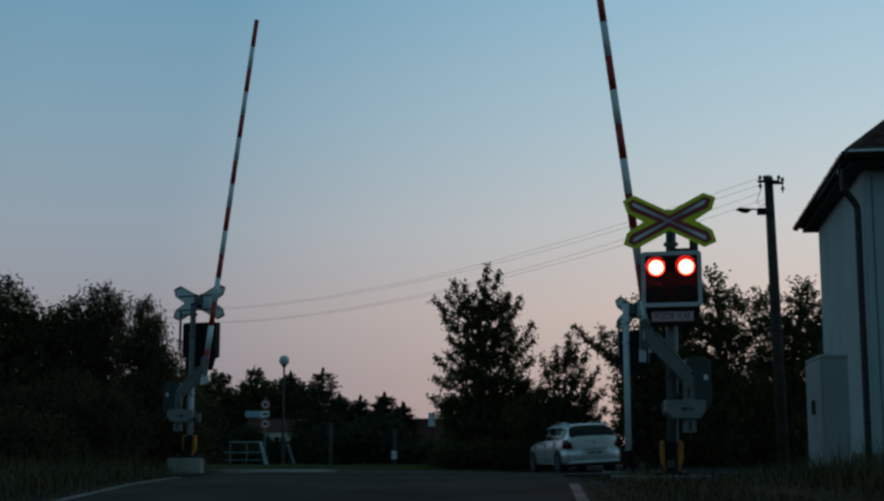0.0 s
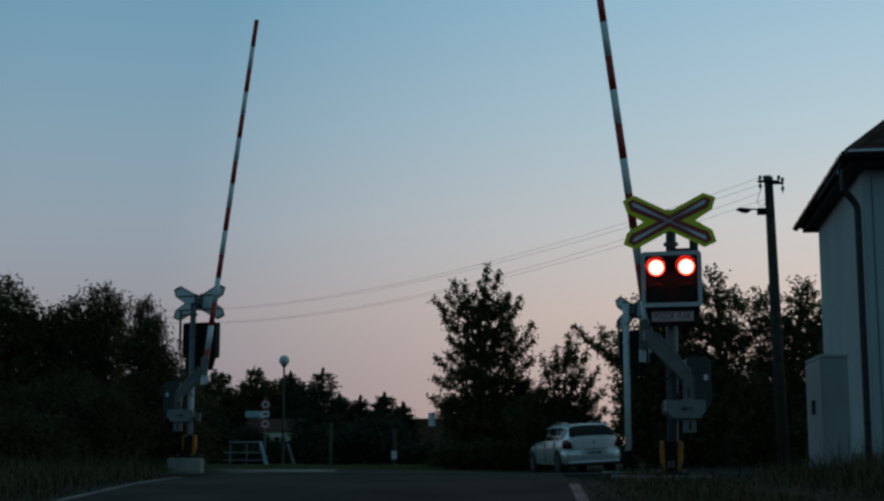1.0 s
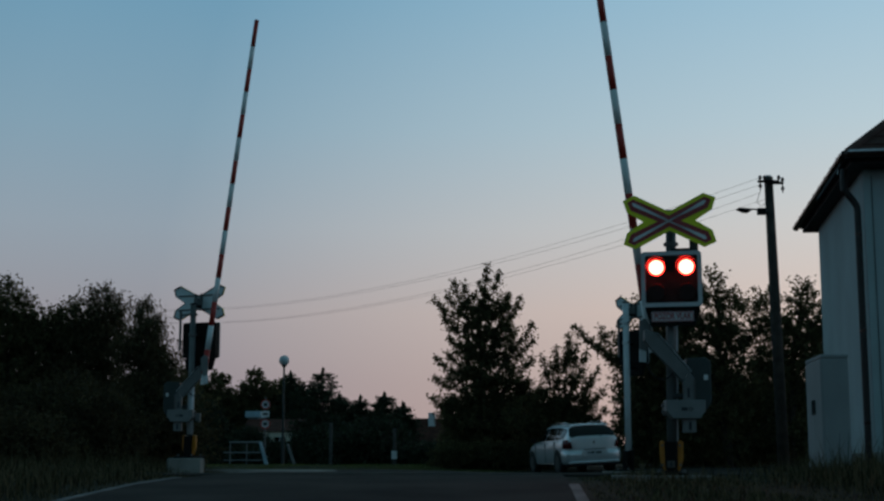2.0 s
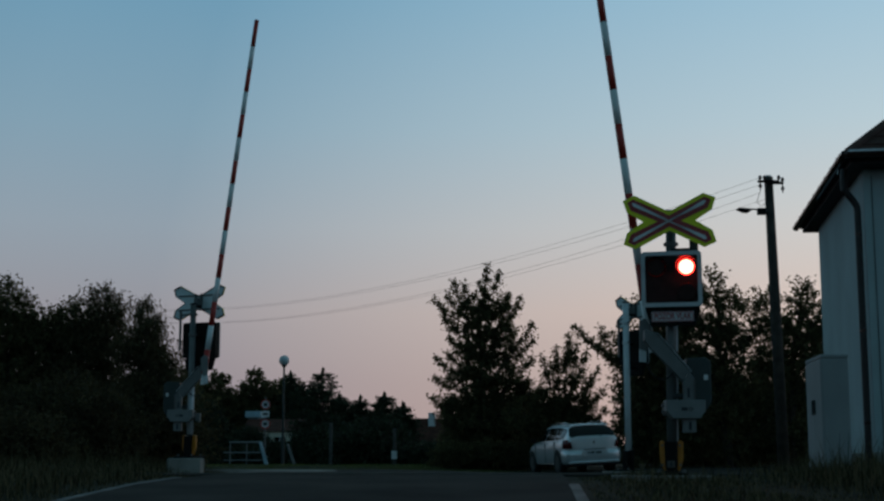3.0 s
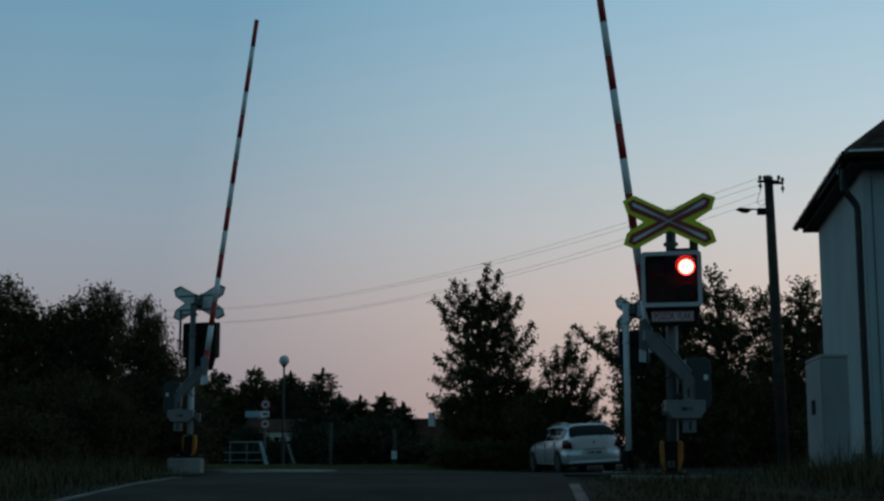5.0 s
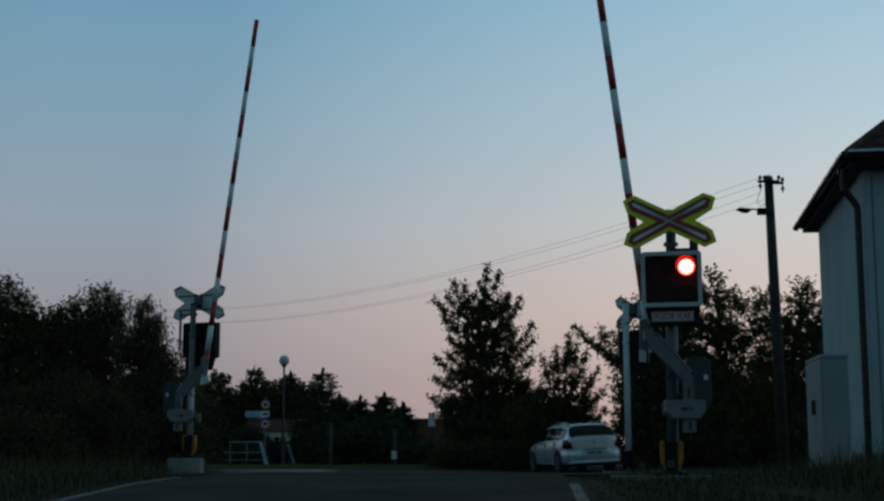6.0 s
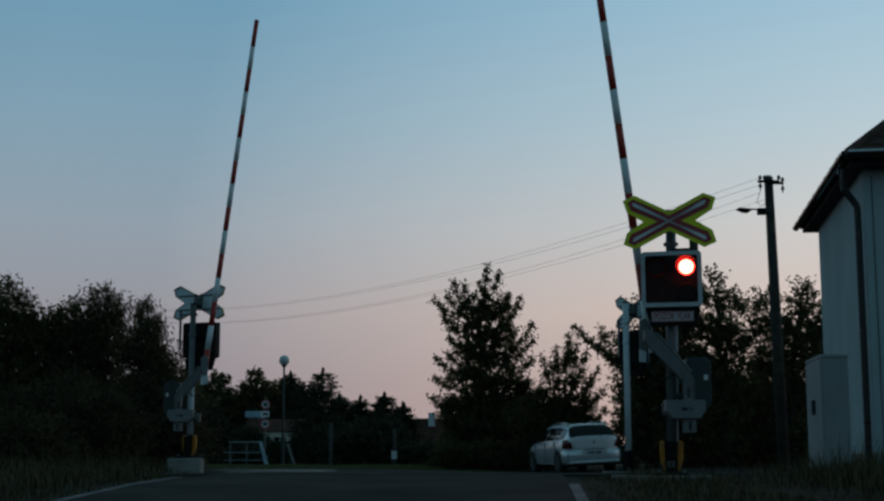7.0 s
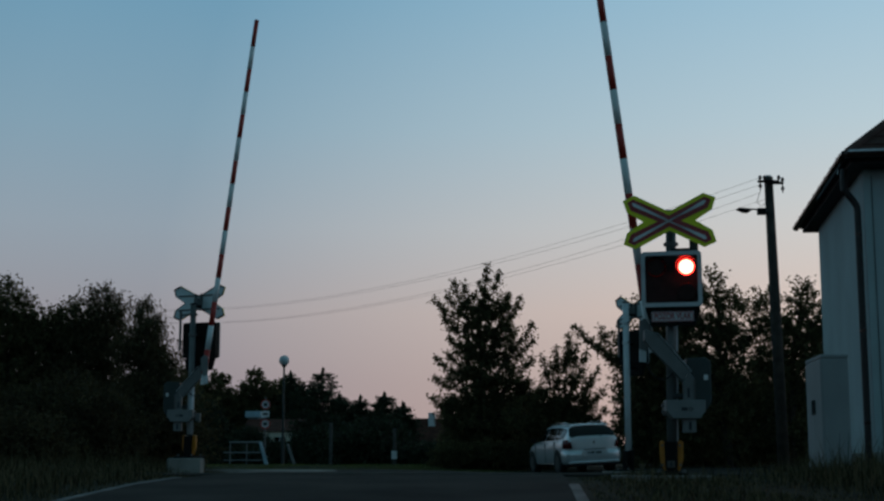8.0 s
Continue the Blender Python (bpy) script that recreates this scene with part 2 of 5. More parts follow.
def strip(x_of, ys, lift, name, mat, label, nx=6, thick=0.0):
    """A strip of ground cover along y, between two edges, that follows the ground."""
    bm = bmesh.new()
    rows = []
    for y in ys:
        a, b = x_of(y)
        rows.append([bm.verts.new((a + (b - a) * i / nx, y, level(y, a + (b - a) * i / nx) + lift)) for i in range(nx + 1)])
    for r0, r1 in zip(rows, rows[1:]):
        for i in range(nx):
            bm.faces.new((r0[i], r0[i + 1], r1[i + 1], r1[i]))
    if thick:
        e = bmesh.ops.extrude_face_region(bm, geom=bm.faces[:])
        bmesh.ops.translate(bm, vec=(0, 0, -thick), verts=[v for v in e["geom"] if isinstance(v, bmesh.types.BMVert)])
    return tagged(obj(name, bm, mat), label, name, kind="structure")


def build_ground():
    bm = bmesh.new()
    xs = [-1500, -300, -60, -25, -12, -6, -3, 0, 1.5, 2.2, 3, 3.85, 4.7, 5.5, 6, 12, 25, 60, 300, 1500]
    ys = [-1500, -300, -60, -20, 0, 4, 8, 11.5, 13.5, 15.2, 17, 20, 24, 30, 33, 36, 38.5, 40, 42, 45, 46, 48, 52, 60, 90, 300, 1500]
    g = [[bm.verts.new((x, y, level(y, x) - 0.02)) for x in xs] for y in ys]
    for r0, r1 in zip(g, g[1:]):
        for i in range(len(xs) - 1):
            bm.faces.new((r0[i], r0[i + 1], r1[i + 1], r1[i]))
    tagged(obj("ground", bm, "soil"), "dark grassy ground with bare soil patches", "ground", kind="structure")
    ys = [-30, -10, 0, 3, 6, 9, 10.5, 11.5, 12.5, 13.5, 14.3, 15.2, 16, 17]
    strip(lambda y: (road_x(y) - 2.12, road_x(y) + 2.08), ys, 0.004, "road", "asphalt", "dark asphalt road climbing to a level crossing", thick=0.02)
    strip(lambda y: (road_x(y) - 2.19, road_x(y) - 2.10), ys[2:12], 0.010, "road_edge", "roadpaint", "worn pale concrete edge strip of the road", 1, 0.03)
    strip(lambda y: (road_x(y) + 2.05, road_x(y) + 2.15), ys[2:10], 0.010, "road_edge", "roadpaint", "worn pale concrete edge strip of the road", 1, 0.03)
    strip(lambda y: (road_x(y) - 3.4, road_x(y) + 3.2), [17.0, 18, 19, 20, 21.5, 23, 24], 0.006, "crossing_deck", "worn", "worn grey deck between the rails of the crossing", thick=0.02)
    strip(lambda y: (-30 if y > 33 else road_x(y) - 3.2, 40 if y > 33 else road_x(y) + 5), [24, 27, 30, 32.9, 33.1, 36, 38.5, 40, 42], 0.006, "street", "worn", "worn grey asphalt street behind the crossing", nx=90, thick=0.02)
    for y in (18.3, 19.73):
        bm = bmesh.new()
        for dy, top in ((0.0, 0.036), (-0.075, 0.024)):
            box(-60, 60, y + dy - 0.034, y + dy + 0.034, -0.09, top, 0.008 if dy == 0 else 0, bm)
        tagged(obj("rail", bm, "rail"), "worn steel rail set flush in the crossing", "rail", "rails of the track", "structure")
    bm = bmesh.new()
    poly = [(-4.05, 27.6), (-3.6, 27.1), (-2.55, 27.2), (-2.2, 28.4), (-3.0, 37), (-3.6, 41), (-9, 42), (-9, 34)]
    lo, hi = [bm.verts.new((x + (0.25 if i == 3 else 0), y - ((0.5, 1.4, 1.5, 1.0)[i] if i < 4 else 0), level(y) - 0.025)) for i, (x, y) in enumerate(poly)], [bm.verts.new((x, y, level(y) + 0.055)) for x, y in poly]
    bm.faces.new(hi)
    for i in range(len(poly)):
        j = (i + 1) % len(poly)
        bm.faces.new((lo[i], lo[j], hi[j], hi[i]))
    tagged(obj("pavement", bm, "paving"), "pale paved island with a sloping edge", "pavement", kind="structure")


build_ground()


# ---------------------------------------------------------------- crossing signals
def mirrored(quarter):
    """A full outline from its upper right quarter, given from the top notch round to the right notch."""
    q = list(quarter)
    right_low = [(x, -z) for x, z in q[::-1]][1:]
    half = q + right_low
    left = [(-x, z) for x, z in half[::-1]][1:-1]
    return half + left


CROSS_LIME = [(0, 0.106), (0.373, 0.300), (0.505, 0.245), (0.464, 0.116), (0.281, 0)]
CROSS_RED = [(0, 0.063), (0.388, 0.257), (0.454, 0.223), (0.420, 0.134), (0.124, 0)]


def holed_panel(bm, cx, cz, x0, x1, z0, z1, r, y):
    """A flat rectangle with a round hole."""
    n = 32
    inner, outer = [], []
    for k in range(n):
        a = 2 * math.pi * k / n + math.pi / n
        c, s = math.cos(a), math.sin(a)
        inner.append(bm.verts.new((cx + r * c, y, cz + r * s)))
        t = min((x1 - cx) / c if c > 0 else (x0 - cx) / c, (z1 - cz) / s if s > 0 else (z0 - cz) / s)
        outer.append(bm.verts.new((cx + t * c, y, cz + t * s)))
    for k in range(n):
        j = (k + 1) % n
        bm.faces.new((inner[k], inner[j], outer[j], outer[k]))
    corners = [(x1, z1), (x0, z1), (x0, z0), (x1, z0)]
    for x, z in corners:
        best = min(range(n), key=lambda k: ((outer[k].co.x + outer[(k + 1) % n].co.x) / 2 - x) ** 2 + ((outer[k].co.z + outer[(k + 1) % n].co.z) / 2 - z) ** 2)
        bm.faces.new((outer[best], outer[(best + 1) % n], bm.verts.new((x, y, z))))


LAMPS = ((-0.162, 2.275), (0.162, 2.275))
SHUTTERS = []


def crossing_signal(m, label, foot=0.0, lit=False, post_r=0.055, off=0.0, post_mat="galv", guard="yellow", glow="glow", visor=0.07, lean=0.0, box_off=None, top=2.93):
    """Warning signal at a crossing: post, crossbuck sign and a twin lamp box. It faces -y of its own space."""
    s = thing("crossing_signal", m, label, "crossing signal", "crossing signals")
    part("post", tube([(0, 0, foot + 0.03), (lean, 0, top)], post_r, 20), post_mat, s, "round steel post", smooth=True)
    aside = Matrix.Translation((off, 0, -0.014 if lit else 0.0))
    box_aside = Matrix.Translation((off if box_off is None else box_off, 0, 0))
    px = lambda z: lean * z / 2.93
    part("post_cap", tube([(lean, 0, top - 0.005), (lean, 0, top + 0.015), (lean, 0, top + 0.025)], [post_r + 0.008, post_r + 0.006, 0.02], 20), "black", s)
    for z in (2.545, 2.2):
        part("clamp", tube([(px(z), 0, z), (px(z), 0, z + 0.045)], post_r + 0.012, 20), post_mat, s)
        for sx in (-1, 1):
            part("clamp_bolt", box(px(z) + sx * (post_r + 0.015) - 0.010, px(z) + sx * (post_r + 0.015) + 0.010, -0.02, 0.02, z + 0.006, z + 0.039, 0.004), "galv", s)
    for z, reach in ((2.72, -0.22), (2.2, -0.14), (1.78, -0.17)):
        part("bracket", box(px(z) - 0.035, px(z) + 0.035, reach, -post_r + 0.01, z - 0.02, z + 0.02, 0.006), "black", s)
    # base with yellow guards
    part("base_flange", box(-0.19, 0.19, -0.19, 0.19, foot, foot + 0.035, 0.008), "black", s)
    part("base_cover", slab([(-0.055, foot + 0.03), (0.055, foot + 0.03), (0.066, foot + 0.12), (0.066, foot + 0.37), (-0.066, foot + 0.37), (-0.066, foot + 0.12)], -0.085, 0.085, 0.012), "black", s)
    for sx in (-1, 1):
        g = [(sx * 0.040, foot + 0.06), (sx * 0.085, foot + 0.055), (sx * 0.112, foot + 0.14), (sx * 0.126, foot + 0.17), (sx * 0.126, foot + 0.36), (sx * 0.108, foot + 0.385), (sx * 0.072, foot + 0.375), (sx * 0.067, foot + 0.18), (sx * 0.050, foot + 0.10)]
        gd = part("guard", slab(g, -0.03, 0.03, 0.006), guard, s, "painted base guard")
        for z in (0.12, 0.33):
            part("bolt", tube([(sx * 0.096, -0.038, foot + z), (sx * 0.096, -0.027, foot + z)], 0.012, 8), "galv", gd)
    for k in range(4):
        a = radians(45 + 90 * k)
        part("anchor_bolt", tube([(0.185 * math.cos(a), 0.185 * math.sin(a), foot - 0.02), (0.185 * math.cos(a), 0.185 * math.sin(a), foot + 0.07)], 0.016, 8), "galv", s)
    pl = part("base_plate", box(-0.042, 0.042, -0.100, -0.088, foot + 0.09, foot + 0.165, 0.003), "greypost", s, "grey plate with a dark mark")
    part("plate_mark", box(-0.012, 0.012, -0.103, -0.099, foot + 0.105, foot + 0.15), "ink", pl)
    # crossbuck
    c = part("crossbuck", slab([(x, z + 2.80) for x, z in mirrored(CROSS_LIME)], -0.26, -0.245), "lime", s, "lime yellow crossbuck sign with red and white bars", aside)
    part("red_border", slab([(x, z + 2.80) for x, z in mirrored(CROSS_RED)], -0.265, -0.259), "signred", c)
    for up in (1, -1):
        bar = [(x, 2.80 + up * z) for x, z in ((-0.404, -0.212), (-0.384, -0.174), (0.382, 0.172), (0.404, 0.212), (0.372, 0.218), (-0.382, -0.219))]
        part("white_bar", slab(bar, -0.2690 - 0.0008 * up, -0.2640), "signwhite", c)
    part("sign_back", slab([(x * 0.995, z * 0.99 + 2.80) for x, z in mirrored(CROSS_LIME)], -0.2445, -0.238), "alu", c, "bare metal back of the sign")
    for z in (2.68, 2.92):
        part("stiffener", box(-0.41, 0.41, -0.238, -0.218, z - 0.012, z + 0.012, 0.004), "galv", c)
    if not lit:
        part("folded_rim", ring_plate([(x, z + 2.80) for x, z in mirrored(CROSS_LIME)], [(x * 0.965, z * 0.93 + 2.80) for x, z in mirrored(CROSS_LIME)], -0.2375, -0.226), "black", c, "dark folded sign rim")
        for x in (-0.055, 0.055):
            part("sign_rail", box(x - 0.014, x + 0.014, -0.236, -0.20, 2.66, 2.95, 0.004), "enclosure", c)
    part("sign_clamp", box(lean - 0.03 - off, lean + 0.03 - off, -0.225, -0.05, 2.74, 2.86, 0.01), "galv", c)
    # lamp box
    o = round_rect(-0.328, 0.328, 1.84, 2.45, 0.045)
    b = part("lamp_box", slab(round_rect(-0.318, 0.318, 1.85, 2.44, 0.05), -0.145, -0.13), "black", s, "black lamp box with a pale frame", box_aside)
    bm2 = ring_plate(round_rect(-0.322, 0.322, 1.846, 2.444, 0.045), round_rect(-0.306, 0.306, 1.862, 2.428, 0.035), -0.255, -0.128)
    part("case", bm2, "black", b)
    part("frame", ring_plate(o, round_rect(-0.283, 0.283, 1.885, 2.405, 0.02), -0.268, -0.254), "framewhite", b, "white reflective frame")
    bm = bmesh.new()
    for i, (cx, cz) in enumerate(LAMPS):
        holed_panel(bm, cx, cz, (-0.30, 0.0)[i], (0.0, 0.30)[i], 2.10, 2.43, 0.093, -0.25)
    v = [bm.verts.new((x, -0.25, z)) for x, z in ((-0.30, 1.86), (0.30, 1.86), (0.30, 2.10), (-0.30, 2.10))]
    bm.faces.new(v)
    part("front_panel", bm, "lens", b)
    for cx, cz in LAMPS:
        bm = bmesh.new()
        for r in (0.112, 0.117):
            rows = [[bm.verts.new((cx + r * math.cos(radians(a)), y, cz + r * math.sin(radians(a)))) for a in range(-18, 199, 12)] for y in (-0.25, -0.25 - visor)]
            for k in range(len(rows[0]) - 1):
                bm.faces.new((rows[0][k], rows[0][k + 1], rows[1][k + 1], rows[1][k]))
        part("visor", bm, "visor", b, "short black hood over the lamp")
        if glow:
            # domed lens: bright middle; its dimmer glowing rim imitates the red glare fringe
            for name, mat, prof in (("lamp", glow, [(0.0, -0.277), (0.030, -0.2755), (0.058, -0.271), (0.079, -0.263)]), ("glare_rim", "glarefringe", [(0.079, -0.263), (0.087, -0.257), (0.091, -0.248)])):
                bm = bmesh.new()
                rows = [[bm.verts.new((cx + r * math.cos(2 * math.pi * k / 40), y, cz + r * math.sin(2 * math.pi * k / 40))) for k in range(40)] for r, y in prof if r > 0]
                for r0, r1 in zip(rows, rows[1:]):
                    for k in range(40):
                        bm.faces.new((r0[k], r0[(k + 1) % 40], r1[(k + 1) % 40], r1[k]))
                if prof[0][0] == 0.0:
                    bm.faces.new(rows[0])
                part(name, bm, mat, b, "glowing red lamp", smooth=True)
            # dark cap added to switch the lamp: covers it unlit, drops clear when lit
            bm = bmesh.new()
            prof = [(0.097, -0.2515), (0.097, -0.279), (0.092, -0.2835)]
            rows = [[bm.verts.new((cx + r * math.cos(2 * math.pi * k / 40), y, cz + r * math.sin(2 * math.pi * k / 40))) for k in range(40)] for r, y in prof]
            for r0, r1 in zip(rows, rows[1:]):
                for k in range(40):
                    bm.faces.new((r0[k], r0[(k + 1) % 40], r1[(k + 1) % 40], r1[k]))
            bm.faces.new(rows[-1])
            SHUTTERS.append(part("shutter", bm, "lens", b, "added dark cap that blacks out the lamp while off"))
    part("hood", slab([(-0.30, 1.84), (0.30, 1.84), (0.24, 1.635), (-0.24, 1.635)], -0.20, -0.15, 0.008), "black", b)
    p = part("name_plate", box(-0.228, 0.228, -0.214, -0.201, 1.682, 1.795, 0.003), "framewhite", s, "white plate with red lettering", box_aside)
    part("plate_border", ring_plate(round_rect(-0.224, 0.224, 1.686, 1.791, 0.01), round_rect(-0.216, 0.216, 1.694, 1.783, 0.008), -0.2165, -0.2135), "signred", p)
    if lit:
        cu = bpy.data.curves.new("lettering", "FONT")
        cu.body, cu.size, cu.align_x, cu.align_y, cu.extrude = "POZOR VLAK", 0.082, "CENTER", "CENTER", 0.002
        cu.offset = 0.002
        cu.materials.append(M["signred"])
        t = new("lettering", cu)
        t.parent = p
        t.matrix_basis = pose(0, -0.2155, 1.738, 90, 0, 0)
        t.scale = (0.80, 1.15, 1)
        # gantry piece behind the box
        part("bracket", box(0.06, 0.34, -0.16, -0.12, 2.452, 2.497, 0.006), "black", s)
        part("bracket", box(0.262, 0.355, -0.19, -0.10, 2.38, 2.60, 0.012), "greypost", s, "weathered grey bracket")
        # narrow pale strip up one side of the post
        part("pale_strip", tube([(0.062, 0.03, 0.40), (0.088, 0.03, 1.66)], 0.014, 8), "framewhite", s, "narrow pale strip up the post")
    else:
        part("stay", tube([(0.31, -0.1, 2.66), (0.31, -0.1, 1.98)], 0.022, 10), "galv", s)
        part("stay_arm", tube([(0.31, -0.1, 2.58), (0, -0.04, 2.58)], 0.018, 10), "galv", s)
    return s


crossing_signal(pose(2.50, 15.2, 0, 0, 0, -13), "flashing level crossing signal with lime and red crossbuck", 0.02, True, 0.056, 0.056, lean=0.058, box_off=0.063)
far_signal = crossing_signal(pose(-4.20, 23.2, 0.09, 0, 0, 158), "level crossing signal seen from its bare metal back", 0.17, post_r=0.05, off=0.04, glow="", box_off=-0.045, top=2.74)
# tube that makes the lower length of this post paler
part("pale_lower_post", tube([(0, 0, 0.56), (0, 0, 1.36)], 0.054, 20), "framewhite", far_signal, "paler lower length of the post", smooth=True)
crossing_signal(pose(3.275, 24.5, 0.08, 0, 0, 124), "level crossing signal on a slim pale post, facing away", -0.05, post_mat="palepost", guard="black", glow="farglow", off=0.03, visor=0.03)


# ---------------------------------------------------------------- barriers
def crossing_barrier(m, sx, stripes, first_red, z_boom, boom_x, boom_y, label):
    """Raised barrier: drive, bent arm and striped boom. sx: side on which the drive stands off."""
    b = thing("crossing_barrier", m, label, "barrier", "raised barriers")

    def bx(x0, x1, *rest, **kw):
        return box(min(sx * x0, sx * x1), max(sx * x0, sx * x1), *rest, **kw)

    def sl(poly, *rest):
        return slab([(sx * x, z) for x, z in poly], *rest)

    part("drive_housing", sl([(-0.09, 0.83), (0.33, 0.83), (0.335, 0.71), (0.27, 0.63), (-0.02, 0.63), (-0.09, 0.71)], -0.30, -0.10, 0.008), "greypaint", b, "grey painted drive housing")
    part("emblem", bx(0.07, 0.135, -0.304, -0.299, 0.715, 0.75), "ink", b)
    ring = [(sx * 0.17 + 0.024 * math.cos(2 * math.pi * k / 16), 0.733 + 0.02 * math.sin(2 * math.pi * k / 16)) for k in range(16)]
    part("emblem", ring_plate(ring, [(sx * 0.17 + (x - sx * 0.17) * 0.6, 0.733 + (z - 0.733) * 0.6) for x, z in ring], -0.304, -0.299), "ink", b)
    part("counterweight", bx(0.10, 0.235, -0.24, -0.13, 0.48, 0.64, 0.01), "greypaint", b)
    part("slot", bx(0.155, 0.185, -0.244, -0.236, 0.51, 0.60), "ink", b)
    part("upright", sl([(0.115, 0.82), (0.232, 0.82), (0.238, 1.06), (0.17, 1.14), (0.11, 1.02)], -0.235, -0.14, 0.008), "galv", b, "galvanised steel lever")
    part("slot", bx(0.15, 0.175, -0.238, -0.233, 0.86, 0.96), "ink", b)
    part("arm", sl([(-0.29, 1.60), (-0.15, 1.56), (0.205, 1.14), (0.19, 1.04), (0.12, 1.02), (-0.25, 1.42), (-0.30, 1.48)], -0.20, -0.10, 0.012), "galv", b, "bent galvanised barrier arm")
    part("bolt", tube([(sx * 0.16, -0.215, 1.085), (sx * 0.16, -0.195, 1.085)], 0.022, 10), "chrome", b)
    part("holder", sl([(-0.325, 1.30), (-0.265, 1.28), (-0.24, 1.40), (-0.20, 1.66), (-0.26, 1.74), (-0.325, 1.70)], boom_y - 0.06, boom_y - 0.045, 0.004), "greypaint", b, "pale metal boom holder")
    part("enclosure", sl([(0.19, 1.30), (0.40, 1.31), (0.46, 1.27), (0.46, 0.82), (0.41, 0.74), (0.19, 0.74)], 0.0, 0.24, 0.015), "enclosure", b, "dark grey-green motor enclosure")
    part("sticker", bx(0.375, 0.42, -0.006, 0.002, 1.06, 1.12), "signwhite", b)
    part("support", bx(0.04, 0.24, -0.10, 0.02, 0.86, 0.91, 0.008), "enclosure", b)
    part("support", bx(-0.075, 0.085, -0.12, 0.065, 0.67, 0.79, 0.01), "enclosure", b)
    for z in (0.69, 0.76):
        part("clamp_bolt", bx(-0.115, -0.085, -0.14, -0.10, z, z + 0.035, 0.005), "galv", b)
    # flange strip coloured paler than the arm to give its edge a highlight
    part("arm_flange", sl([(-0.15, 1.563), (-0.142, 1.55), (0.212, 1.135), (0.205, 1.15)], -0.215, -0.10), "palepost", b, "arm edge strip, its highlight put into a paler colour")
    part("arm_flange", sl([(0.220, 0.83), (0.236, 0.83), (0.242, 1.06), (0.226, 1.06)], -0.245, -0.14), "greypost", b)
    part("end_plate", sl([(-0.335, 1.26), (-0.255, 1.25), (-0.25, 1.37), (-0.33, 1.40)], boom_y - 0.075, boom_y - 0.062, 0.003), "palepost", b, "pale plate at the boom's foot")
    part("bolt", tube([(sx * -0.16, -0.215, 1.545), (sx * -0.16, -0.195, 1.545)], 0.016, 10), "galv", b)
    part("bolt", tube([(sx * -0.27, -0.215, 1.52), (sx * -0.27, -0.195, 1.52)], 0.016, 10), "galv", b)
    cable = []
    for k in range(13):
        a = radians(200 + 170 * k / 12)
        cable.append((sx * (-0.10 + 0.17 * math.cos(a)), -0.12, 1.32 + 0.26 * math.sin(a)))
    part("cable", tube(cable, 0.008, 6), "rubber", b)
    if sx < 0:
        part("junction_box", bx(-0.17, -0.085, -0.06, 0.03, 0.64, 0.78, 0.008), "greypaint", b)
        part("box_strap", bx(-0.10, -0.04, -0.03, 0.0, 0.69, 0.73), "galv", b)
    # boom, leaning over the road
    lean = 7.0
    length = stripes * 0.404 + 0.08
    base = Matrix.Translation((sx * boom_x, boom_y, z_boom)) @ Matrix.Rotation(radians(-lean * sx), 4, "Y")
    boom = part("boom", tube([(0, 0, -0.18), (0, 0, length - 0.004)], [0.034, 0.024], 12), "alu", b, "tapered red and white striped boom", base)
    for k in range(stripes):
        r0, r1 = (0.047 - 0.008 * k / stripes, 0.047 - 0.008 * (k + 1) / stripes)
        long = 0.484 if k == stripes - 1 else 0.404
        red = (k % 2 == 0) == first_red
        st = part("red_stripe" if red else "white_stripe", tube([(0, 0, 0), (0, 0, long)], [r0, r1], 14), "red" if red else "white", boom, "", Matrix.Translation((0, 0, k * 0.404)))
        for f in st.data.polygons:
            f.use_smooth = len(f.vertices) == 4
    return b


crossing_barrier(pose(2.50, 15.2, 0.0), 1, 14, False, 1.545, -0.205, 0.04, "raised red and white striped barrier on a grey drive")
crossing_barrier(pose(-4.20, 23.2, 0.22), -1, 15, True, 1.42, -0.255, -0.27, "raised red and white striped barrier over a concrete block")

blk = obj("concrete_block", box(-0.28, 0.27, -0.3, 0.3, -0.03, 0.26, 0.025), "concrete", None, "", pose(-4.25, 23.2, 0.0, 0, 0, 4))
tagged(blk, "pale concrete foundation block under a barrier post", "concrete block")
blk = obj("concrete_slab", box(-0.58, 0.42, -0.4, 0.4, -0.05, 0.03, 0.015), "concrete", None, "", pose(2.45, 15.2, 0.0))
tagged(blk, "flat concrete foundation under the signal post", "concrete slab")
blk = obj("concrete_slab", box(-0.4, 0.5, -0.4, 0.4, -0.05, 0.04, 0.015), "concrete", None, "", pose(3.25, 24.5, 0.0))
tagged(blk, "flat concrete foundation under the far signal post", "concrete slab")


